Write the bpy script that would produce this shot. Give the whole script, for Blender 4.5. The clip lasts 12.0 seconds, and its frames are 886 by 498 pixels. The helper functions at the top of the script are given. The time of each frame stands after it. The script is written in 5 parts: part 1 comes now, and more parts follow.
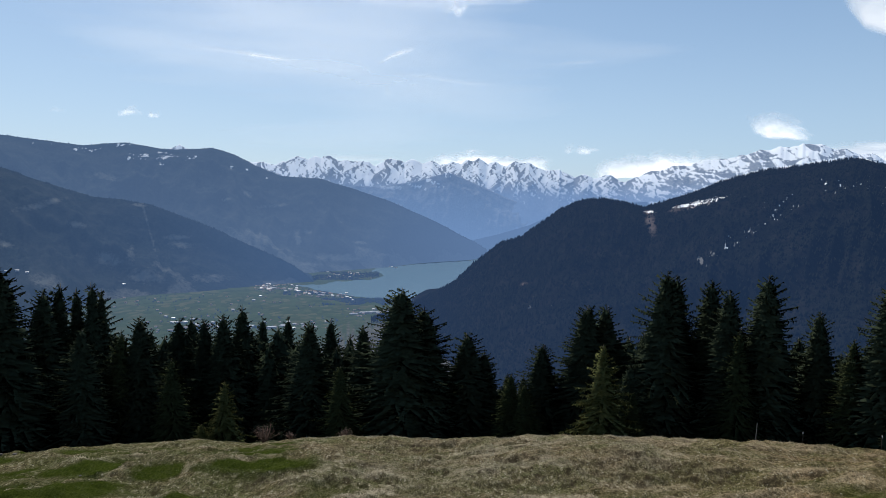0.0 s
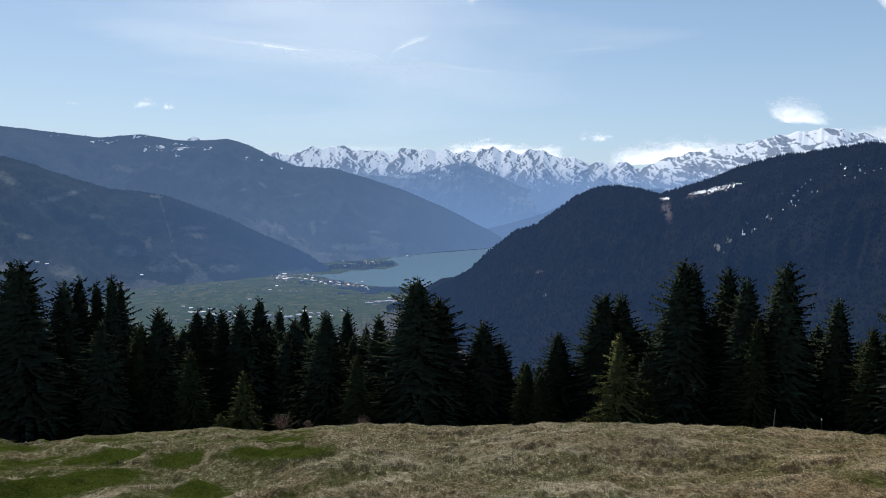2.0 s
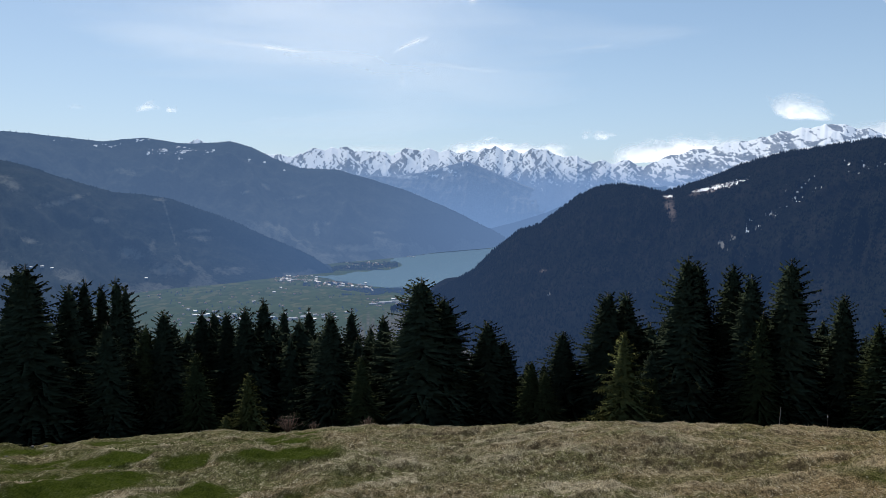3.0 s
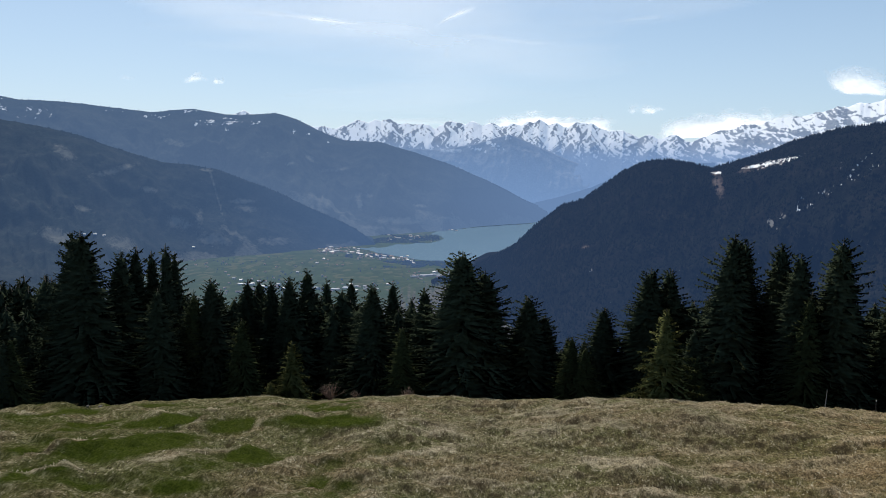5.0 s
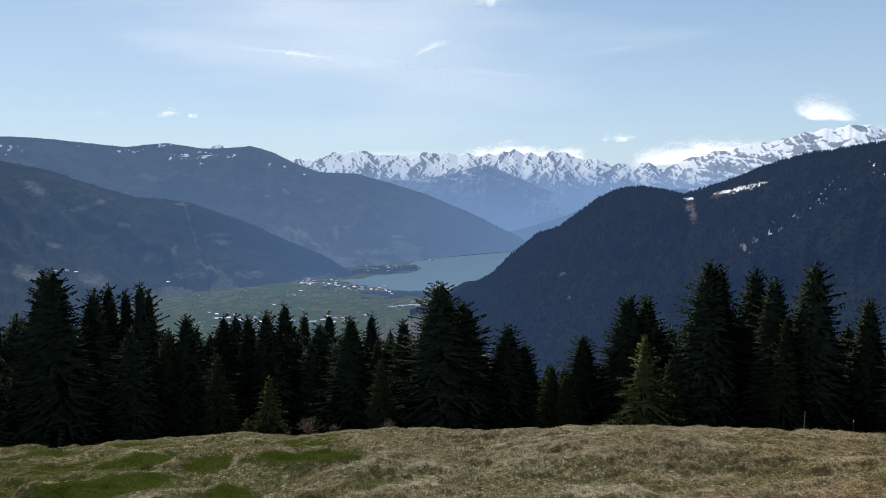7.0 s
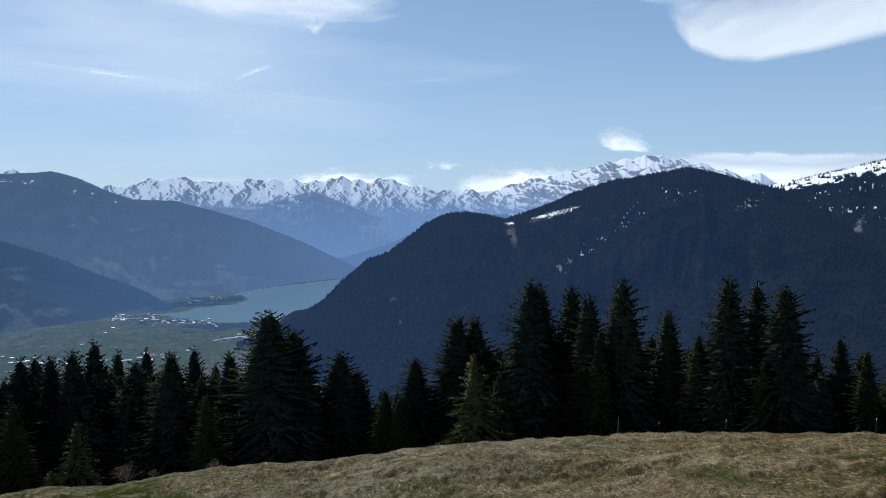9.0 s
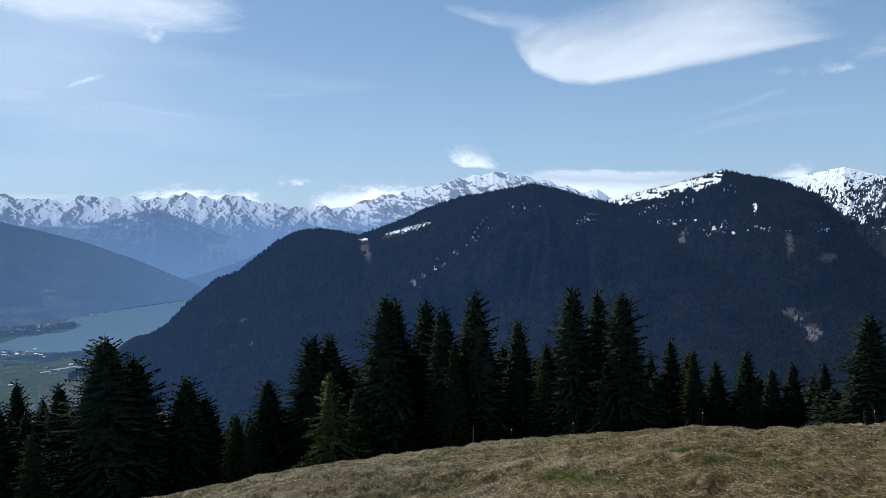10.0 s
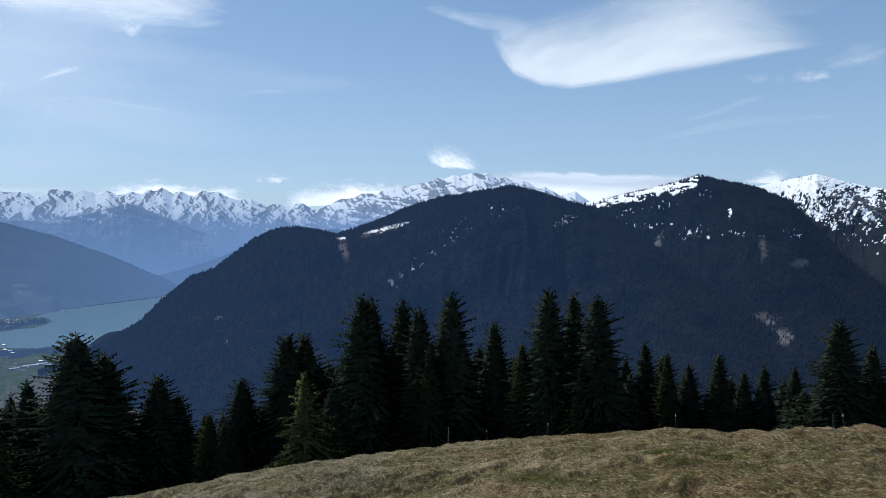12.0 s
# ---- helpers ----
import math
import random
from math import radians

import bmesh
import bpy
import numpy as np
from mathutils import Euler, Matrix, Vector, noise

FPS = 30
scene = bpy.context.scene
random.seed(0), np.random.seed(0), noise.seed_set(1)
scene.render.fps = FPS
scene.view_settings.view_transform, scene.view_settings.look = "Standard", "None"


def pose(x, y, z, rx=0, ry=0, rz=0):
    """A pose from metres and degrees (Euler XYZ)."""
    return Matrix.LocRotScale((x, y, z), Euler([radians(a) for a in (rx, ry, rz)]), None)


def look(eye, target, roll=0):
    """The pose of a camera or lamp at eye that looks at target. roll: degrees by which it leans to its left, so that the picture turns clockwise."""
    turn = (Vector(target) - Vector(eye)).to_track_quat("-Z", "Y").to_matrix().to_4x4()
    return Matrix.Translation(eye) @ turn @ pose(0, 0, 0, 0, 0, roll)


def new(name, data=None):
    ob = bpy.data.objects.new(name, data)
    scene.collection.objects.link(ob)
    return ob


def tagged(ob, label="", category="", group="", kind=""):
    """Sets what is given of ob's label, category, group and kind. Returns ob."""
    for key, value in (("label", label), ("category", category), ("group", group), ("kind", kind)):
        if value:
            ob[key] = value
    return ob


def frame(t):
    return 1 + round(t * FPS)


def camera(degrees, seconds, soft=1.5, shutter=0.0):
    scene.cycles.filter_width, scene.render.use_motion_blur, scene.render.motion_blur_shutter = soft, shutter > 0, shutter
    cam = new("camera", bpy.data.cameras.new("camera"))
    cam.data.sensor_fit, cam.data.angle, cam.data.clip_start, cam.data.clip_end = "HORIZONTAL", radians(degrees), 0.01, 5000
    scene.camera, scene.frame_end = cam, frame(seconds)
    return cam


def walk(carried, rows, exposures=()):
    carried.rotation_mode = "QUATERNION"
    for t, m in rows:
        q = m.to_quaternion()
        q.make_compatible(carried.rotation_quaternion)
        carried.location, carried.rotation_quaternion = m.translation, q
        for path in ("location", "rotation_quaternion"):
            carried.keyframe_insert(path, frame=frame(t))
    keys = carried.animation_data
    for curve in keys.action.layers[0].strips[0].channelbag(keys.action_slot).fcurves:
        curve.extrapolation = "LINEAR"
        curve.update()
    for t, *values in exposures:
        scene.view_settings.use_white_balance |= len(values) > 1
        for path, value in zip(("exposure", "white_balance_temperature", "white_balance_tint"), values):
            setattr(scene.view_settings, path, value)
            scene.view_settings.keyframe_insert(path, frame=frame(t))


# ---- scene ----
cam = camera(63.44, 12.0, soft=0.7)
EYE = 15.4
# seconds, x, y, z from the first eye, yaw, pitch, roll
PATH = [
    (0.0, 0.0, 0.0, 0.0, 0.0, -3.8, -1.2),
    (0.5, -0.01, -0.02, 0.0, 0.71, -4.01, -1.0),
    (1.0, -0.02, -0.02, 0.0, 1.91, -4.94, -0.79),
    (1.5, -0.03, -0.04, 0.0, 1.68, -4.91, -0.61),
    (2.0, -0.02, -0.05, 0.0, 1.15, -4.72, -0.66),
    (2.5, -0.01, -0.06, 0.01, 1.53, -4.63, -0.19),
    (3.0, -0.02, -0.07, 0.01, 1.38, -4.71, -0.07),
    (3.2, -0.02, -0.08, 0.01, 1.32, -4.73, -0.05),
    (4.8, -0.05, -0.16, 0.02, 3.05, -6.78, -0.80),
    (5.0, -0.05, -0.17, 0.02, 4.77, -6.83, -0.70),
    (5.5, -0.05, -0.17, 0.02, 4.95, -6.45, -0.42),
    (6.0, -0.05, -0.17, 0.02, 4.47, -5.75, -0.23),
    (6.5, -0.05, -0.17, 0.01, 4.29, -5.65, 0.08),
    (6.7, -0.05, -0.16, 0.01, 2.95, -5.0, 0.15),
    (8.3, -0.08, -0.14, -0.04, 2.83, -3.78, 0.36),
    (8.5, -0.08, -0.13, -0.05, 0.88, -3.81, 0.42),
    (8.7, -0.075, -0.115, -0.06, -2.55, -3.27, 0.55),
    (9.0, -0.06, -0.08, -0.08, -10.71, -2.44, 0.78),
    (9.5, -0.02, 0.0, -0.11, -22.37, -1.90, 1.09),
    (10.0, 0.0, 0.03, -0.12, -22.36, -1.40, 1.54),
    (10.5, 0.03, 0.07, -0.11, -23.99, -1.13, 2.05),
    (11.0, 0.04, 0.1, -0.11, -24.92, -2.25, 1.09),
    (11.5, 0.04, 0.1, -0.11, -23.70, -2.46, 0.53),
    (12.0, 0.05, 0.08, -0.11, -24.09, -1.42, 0.65),
]
walk(cam, [(t, pose(x, y, EYE + z, 90 + pitch, roll, yaw)) for t, x, y, z, yaw, pitch, roll in PATH],
     exposures=[(0.0, -0.07, 6550, 9), (3.0, -0.03, 6600, 9), (5.0, 0.07, 6850, 9), (6.5, 0.04, 6850, 9), (8.5, -0.07, 6550, 9), (9.0, -0.17, 6150, 8), (9.5, -0.22, 6020, 8), (12.0, -0.18, 6080, 8)])

# ---- light ----
SUN_AZ, SUN_EL = 26.0, 52.0  # degrees left of the first view's heading, and up
world = bpy.data.worlds.new("sky")
scene.world = world
world.use_nodes = True
wn, wl = world.node_tree.nodes, world.node_tree.links
sky = wn.new("ShaderNodeTexSky")
sky.sky_type, sky.sun_disc = "NISHITA", False
sky.sun_elevation, sky.sun_rotation = radians(SUN_EL), radians(-SUN_AZ)
sky.altitude, sky.air_density, sky.dust_density, sky.ozone_density = 1400.0, 1.0, 2.2, 2.5
wn["Background"].inputs[1].default_value = 0.11
# thin high haze evens the sky out
veil = wn.new("ShaderNodeMix")
veil.data_type = "RGBA"
veil.inputs[0].default_value, veil.inputs[7].default_value = 0.42, (3.0, 4.9, 7.4, 1)
wl.new(sky.outputs[0], veil.inputs[6])
# and the air is paler towards the horizon
way, split, low, dim = wn.new("ShaderNodeTexCoord"), wn.new("ShaderNodeSeparateXYZ"), wn.new("ShaderNodeMapRange"), wn.new("ShaderNodeMix")
wl.new(way.outputs["Generated"], split.inputs[0])
wl.new(split.outputs[2], low.inputs[0])
low.interpolation_type = "SMOOTHSTEP"
low.inputs[1].default_value, low.inputs[2].default_value, low.inputs[3].default_value, low.inputs[4].default_value = 0.0, 0.32, 0.40, 0.0
dim.data_type, dim.inputs[7].default_value = "RGBA", (5.4, 7.1, 8.9, 1)
wl.new(low.outputs[0], dim.inputs[0])
wl.new(veil.outputs[2], dim.inputs[6])
wl.new(dim.outputs[2], wn["Background"].inputs[0])

sun = new("sun", bpy.data.lights.new("sun", "SUN"))
sun.data.energy, sun.data.angle, sun.data.color = 4.2, radians(0.53), (1.0, 0.95, 0.87)
sun.matrix_world = look((0, 0, 0), (math.sin(radians(SUN_AZ)) * math.cos(radians(SUN_EL)),
                                    -math.cos(radians(SUN_AZ)) * math.cos(radians(SUN_EL)), -math.sin(radians(SUN_EL))))


# ---- noise on arrays ----
def lattice(ix, iy, seed):
    h = (ix.astype(np.int64) * 374761393 + iy.astype(np.int64) * 668265263 + seed * 974634777) & 0x7FFFFFFF
    h = ((h ^ (h >> 13)) * 1274126177) & 0x7FFFFFFF
    h = (h ^ (h >> 16)) & 0xFFFF
    return h / 65535.0


def value_noise(x, y, seed=0):
    x0, y0 = np.floor(x), np.floor(y)
    fx, fy = x - x0, y - y0
    fx, fy = fx * fx * fx * (fx * (fx * 6 - 15) + 10), fy * fy * fy * (fy * (fy * 6 - 15) + 10)
    a, b = lattice(x0, y0, seed), lattice(x0 + 1, y0, seed)
    c, d = lattice(x0, y0 + 1, seed), lattice(x0 + 1, y0 + 1, seed)
    return (a + (b - a) * fx) * (1 - fy) + (c + (d - c) * fx) * fy - 0.5


def fbm(x, y, octaves=5, seed=0, gain=0.5):
    total, amp = 0.0, 1.0
    for k in range(octaves):
        total = total + amp * value_noise(x, y, seed + k * 17)
        x, y, amp = x * 1.93 + 11.3, y * 1.93 - 7.1, amp * gain
    return total


def ridged(x, y, octaves=5, seed=0, gain=0.5):
    total, amp = 0.0, 1.0
    for k in range(octaves):
        total = total + amp * (1.0 - 2.6 * np.abs(value_noise(x, y, seed + k * 23)))
        x, y, amp = x * 1.97 + 3.1, y * 1.97 + 9.7, amp * gain
    return total / 2.0 - 0.35


def smooth(a, b, v):
    t = np.clip((v - a) / (b - a), 0, 1)
    return t * t * (3 - 2 * t)


def along(az, pairs):
    """Straight interpolation of (azimuth, value) pairs, given from left to right."""
    p = np.array(pairs)[::-1]
    return np.interp(az, p[:, 0], p[:, 1])


def spread(az, r):
    a = np.radians(az)
    return -np.sin(a) * r, np.cos(a) * r


# ---- materials ----
def material(name):
    m = bpy.data.materials.new(name)
    m.use_nodes = True
    return m, m.node_tree.nodes, m.node_tree.links, m.node_tree.nodes["Principled BSDF"]


def mixer(nodes, links, fac, a, b, kind="MIX"):
    n = nodes.new("ShaderNodeMix")
    n.data_type, n.blend_type = "RGBA", kind
    for socket, v in ((n.inputs[0], fac), (n.inputs[6], a), (n.inputs[7], b)):
        if isinstance(v, bpy.types.NodeSocket):
            links.new(v, socket)
        elif isinstance(v, tuple):
            socket.default_value = (*v, 1)
        else:
            socket.default_value = v
    return n.outputs[2]


def grain(nodes, links, scale, detail=4.0, rough=0.6, stretch=(1, 1, 1), coords="Object"):
    tc, mp, n = nodes.new("ShaderNodeTexCoord"), nodes.new("ShaderNodeMapping"), nodes.new("ShaderNodeTexNoise")
    mp.inputs["Scale"].default_value = stretch
    n.inputs["Scale"].default_value, n.inputs["Detail"].default_value, n.inputs["Roughness"].default_value = scale, detail, rough
    links.new(tc.outputs[coords], mp.inputs[0])
    links.new(mp.outputs[0], n.inputs["Vector"])
    return n.outputs["Fac"]


def remap(nodes, links, v, a, b, c=0.0, d=1.0):
    n = nodes.new("ShaderNodeMapRange")
    n.inputs[1].default_value, n.inputs[2].default_value, n.inputs[3].default_value, n.inputs[4].default_value = a, b, c, d
    links.new(v, n.inputs[0])
    return n.outputs[0]


def maths(nodes, links, op, a, b=0.0):
    n = nodes.new("ShaderNodeMath")
    n.operation = op
    for socket, v in ((n.inputs[0], a), (n.inputs[1], b)):
        if isinstance(v, bpy.types.NodeSocket):
            links.new(v, socket)
        else:
            socket.default_value = v
    return n.outputs[0]


def attribute(nodes, name):
    n = nodes.new("ShaderNodeAttribute")
    n.attribute_name = name
    return n.outputs["Fac"]


def bumped(nodes, links, bsdf, height, strength, distance):
    n = nodes.new("ShaderNodeBump")
    n.inputs["Strength"].default_value, n.inputs["Distance"].default_value = strength, distance
    links.new(height, n.inputs["Height"])
    links.new(n.outputs[0], bsdf.inputs["Normal"])


HAZE_GLOW = (0.145, 0.315, 0.76)  # haze colour that the nearer mountains' own surfaces emit
NEAR_HAZE_GLOW = (0.18, 0.345, 0.70)
FAR_HAZE_GLOW = (0.255, 0.445, 0.84)  # and that the far ones emit, paler


def distance(nodes, links, m, bsdf, air, strength=0.55, tone=HAZE_GLOW):
    """Distant backdrop: haze is painted on as bluish emission mixed into the surface."""
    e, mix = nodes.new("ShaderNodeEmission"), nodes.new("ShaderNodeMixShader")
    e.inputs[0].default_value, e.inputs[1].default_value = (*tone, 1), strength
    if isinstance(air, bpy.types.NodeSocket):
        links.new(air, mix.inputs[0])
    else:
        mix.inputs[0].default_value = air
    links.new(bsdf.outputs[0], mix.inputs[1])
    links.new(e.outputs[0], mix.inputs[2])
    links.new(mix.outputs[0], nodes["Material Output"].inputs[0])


def mountain_material(name, forest, clearing, rock, size, speck=0.5, tone=FAR_HAZE_GLOW, mottle=0.4, glow=0.55, melt=0.08):
    m, n, l, b = material(name)
    fine = grain(n, l, 1.0 / size, 6, 0.7)
    broad = grain(n, l, 0.12 / size, 4, 0.6)
    col = mixer(n, l, remap(n, l, fine, 0.35, 0.65), tuple(c * 0.6 for c in forest), tuple(c * 1.4 for c in forest))
    col = mixer(n, l, remap(n, l, broad, 0.42, 0.66, 0, mottle), col, tuple(c * 0.6 for c in clearing))
    f = maths(n, l, "ADD", attribute(n, "clear"), maths(n, l, "MULTIPLY", maths(n, l, "SUBTRACT", fine, 0.5), 1.3))
    col = mixer(n, l, remap(n, l, f, 0.35, 0.95), col, clearing)
    f = maths(n, l, "ADD", attribute(n, "rock"), maths(n, l, "MULTIPLY", maths(n, l, "SUBTRACT", fine, 0.5), 1.2))
    col = mixer(n, l, remap(n, l, f, 0.4, 0.65), col, rock)
    f = maths(n, l, "ADD", attribute(n, "snow"), maths(n, l, "MULTIPLY", maths(n, l, "SUBTRACT", fine, 0.5), speck * 4))
    s = remap(n, l, f, 0.5 - melt, 0.5 + melt)
    col = mixer(n, l, s, col, (0.95, 0.96, 0.97))
    l.new(col, b.inputs["Base Color"])
    b.inputs["Roughness"].default_value = 0.85
    b.inputs["Specular IOR Level"].default_value = 0.0
    bumped(n, l, b, fine, 0.6, size * 0.3)
    # painted haze: the slopes glow by their haze attribute
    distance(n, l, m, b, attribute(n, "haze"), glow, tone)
    return m


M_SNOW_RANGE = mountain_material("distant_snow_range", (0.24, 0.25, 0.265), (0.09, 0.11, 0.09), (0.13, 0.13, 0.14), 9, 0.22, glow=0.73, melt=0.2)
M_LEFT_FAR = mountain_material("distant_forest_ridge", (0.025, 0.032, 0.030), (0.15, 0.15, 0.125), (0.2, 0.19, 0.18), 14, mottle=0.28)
M_LEFT_NEAR = mountain_material("distant_forest_slope", (0.021, 0.027, 0.026), (0.13, 0.13, 0.115), (0.2, 0.19, 0.18), 10, tone=NEAR_HAZE_GLOW, mottle=0.25)
M_RIGHT = mountain_material("forest_mountain", (0.009, 0.0105, 0.0085), (0.13, 0.10, 0.088), (0.16, 0.155, 0.15), 6, tone=HAZE_GLOW, mottle=0.10)
M_RIGHT_FAR = mountain_material("snowy_forest_mountain", (0.0075, 0.0095, 0.0085), (0.085, 0.072, 0.062), (0.12, 0.115, 0.11), 6, 0.25, HAZE_GLOW, 0.10)
M_SUMMIT = mountain_material("snowy_rocky_mountain", (0.018, 0.020, 0.020), (0.07, 0.06, 0.05), (0.075, 0.076, 0.08), 6, 0.25, HAZE_GLOW, 0.10)


def conifer_material(name, dark, light, air=0.0, size=3.0, through_light=0.0, tone=HAZE_GLOW):
    m, n, l, b = material(name)
    info = n.new("ShaderNodeNewGeometry")
    rnd = n.new("ShaderNodeObjectInfo")
    g = grain(n, l, size, 3)
    col = mixer(n, l, info.outputs["Random Per Island"], dark, light)
    col = mixer(n, l, remap(n, l, g, 0.35, 0.7), col, tuple(c * 1.2 for c in light))
    col = mixer(n, l, maths(n, l, "MULTIPLY", rnd.outputs["Random"], 0.45), col, tuple(c * 0.6 for c in dark))
    l.new(col, b.inputs["Base Color"])
    b.inputs["Roughness"].default_value = 0.75
    b.inputs["Specular IOR Level"].default_value = 0.0
    if through_light:
        tr, mix = n.new("ShaderNodeBsdfTranslucent"), n.new("ShaderNodeMixShader")
        l.new(col, tr.inputs[0])
        mix.inputs[0].default_value = through_light
        l.new(b.outputs[0], mix.inputs[1])
        l.new(tr.outputs[0], mix.inputs[2])
        l.new(mix.outputs[0], n["Material Output"].inputs[0])
    # far trees: haze painted in as bluish emission from the needles
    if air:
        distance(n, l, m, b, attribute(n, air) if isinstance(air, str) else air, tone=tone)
    return m


M_NEEDLES = conifer_material("spruce_needles", (0.019, 0.026, 0.018), (0.034, 0.044, 0.027))
M_NEEDLES_YOUNG = conifer_material("young_spruce_needles", (0.06, 0.070, 0.030), (0.13, 0.135, 0.052), through_light=0.2)
M_NEEDLES_OLIVE = conifer_material("olive_spruce_needles", (0.020, 0.027, 0.014), (0.039, 0.047, 0.021))
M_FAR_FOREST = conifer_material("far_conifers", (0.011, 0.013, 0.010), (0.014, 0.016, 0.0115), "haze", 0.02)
M_SLOPE_FOREST = conifer_material("slope_conifers", (0.017, 0.021, 0.019), (0.025, 0.030, 0.026), "haze", 0.02, tone=NEAR_HAZE_GLOW)
M_RIDGE_FOREST = conifer_material("ridge_conifers", (0.020, 0.026, 0.024), (0.028, 0.034, 0.031), "haze", 0.02, tone=FAR_HAZE_GLOW)
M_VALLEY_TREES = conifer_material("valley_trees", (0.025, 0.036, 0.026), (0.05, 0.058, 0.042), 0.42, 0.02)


def bark_material():
    m, n, l, b = material("spruce_bark")
    g = grain(n, l, 6, 6, 0.7, (1, 1, 0.25))
    l.new(mixer(n, l, g, (0.05, 0.04, 0.03), (0.17, 0.14, 0.11)), b.inputs["Base Color"])
    b.inputs["Roughness"].default_value = 0.9
    bumped(n, l, b, g, 0.8, 0.02)
    return m


M_BARK = bark_material()


def meadow_material():
    m, n, l, b = material("alpine_meadow")
    fine, mid, broad = grain(n, l, 15, 7, 0.75, (1, 0.5, 1)), grain(n, l, 2.0, 6, 0.7, (1, 0.8, 1)), grain(n, l, 0.25, 4, 0.6)
    speck = remap(n, l, fine, 0.40, 0.60)
    olive = mixer(n, l, speck, (0.055, 0.051, 0.026), (0.20, 0.178, 0.098))
    tan = mixer(n, l, speck, (0.13, 0.107, 0.072), (0.47, 0.395, 0.285))
    f = maths(n, l, "ADD", attribute(n, "straw"), maths(n, l, "MULTIPLY", maths(n, l, "SUBTRACT", mid, 0.5), 1.5))
    col = mixer(n, l, remap(n, l, f, 0.1, 0.85), olive, tan)
    col = mixer(n, l, remap(n, l, broad, 0.45, 0.58, 0, 0.65), col, mixer(n, l, speck, (0.075, 0.055, 0.034), (0.29, 0.215, 0.135)))
    col = mixer(n, l, remap(n, l, grain(n, l, 0.4, 5, 0.65, (0.7, 1.3, 1)), 0.49, 0.60, 0, 0.62), col, mixer(n, l, speck, (0.040, 0.046, 0.017), (0.165, 0.17, 0.072)))
    # tussocks, bleached tips and dark gaps between them
    tuft = grain(n, l, 4.2, 5, 0.75, (1, 0.6, 1))
    col = mixer(n, l, remap(n, l, tuft, 0.48, 0.39, 0, 0.75), col, (0.045, 0.036, 0.019))
    col = mixer(n, l, remap(n, l, tuft, 0.54, 0.64, 0, 0.55), col, (0.46, 0.40, 0.29))
    col = mixer(n, l, maths(n, l, "MULTIPLY", remap(n, l, attribute(n, "straw"), 0.6, 1.0), remap(n, l, mid, 0.42, 0.6, 0.0, 0.62)), col, mixer(n, l, speck, (0.26, 0.215, 0.15), (0.60, 0.52, 0.38)))
    col = mixer(n, l, maths(n, l, "MULTIPLY", attribute(n, "brown"), remap(n, l, mid, 0.35, 0.6, 0.45, 1.0)), col, mixer(n, l, 1.0, col, (1.08, 0.93, 0.77), "MULTIPLY"))
    fleck = grain(n, l, 8.5, 3, 0.7, (1, 0.5, 1))
    col = mixer(n, l, remap(n, l, fleck, 0.60, 0.68, 0, 0.75), col, (0.60, 0.53, 0.41))
    col = mixer(n, l, remap(n, l, fleck, 0.38, 0.31, 0, 0.75), col, (0.040, 0.033, 0.018))
    bare = maths(n, l, "MULTIPLY", attribute(n, "soil"), remap(n, l, mid, 0.44, 0.58, 0.0, 0.85))
    col = mixer(n, l, bare, col, mixer(n, l, fine, (0.022, 0.017, 0.010), (0.085, 0.064, 0.040)))
    gr = maths(n, l, "ADD", attribute(n, "green"), maths(n, l, "MULTIPLY", maths(n, l, "SUBTRACT", mid, 0.5), 0.9))
    lush = mixer(n, l, remap(n, l, fine, 0.36, 0.64), (0.021, 0.033, 0.004), (0.056, 0.074, 0.011))
    col = mixer(n, l, remap(n, l, gr, 0.25, 0.9, 0, 0.93), col, lush)
    col = mixer(n, l, 1.0, col, (1.0, 1.0, 0.95), "MULTIPLY")
    l.new(col, b.inputs["Base Color"])
    b.inputs["Roughness"].default_value = 0.95
    b.inputs["Specular IOR Level"].default_value = 0.0
    bumped(n, l, b, maths(n, l, "ADD", fine, maths(n, l, "ADD", maths(n, l, "MULTIPLY", mid, 1.5), tuft)), 0.9, 0.18)
    return m


def forest_floor_material():
    m, n, l, b = material("forest_floor")
    g = grain(n, l, 0.8, 6, 0.7)
    l.new(mixer(n, l, g, (0.02, 0.025, 0.014), (0.06, 0.06, 0.03)), b.inputs["Base Color"])
    b.inputs["Roughness"].default_value = 0.95
    b.inputs["Specular IOR Level"].default_value = 0.0
    bumped(n, l, b, g, 0.8, 0.3)
    return m


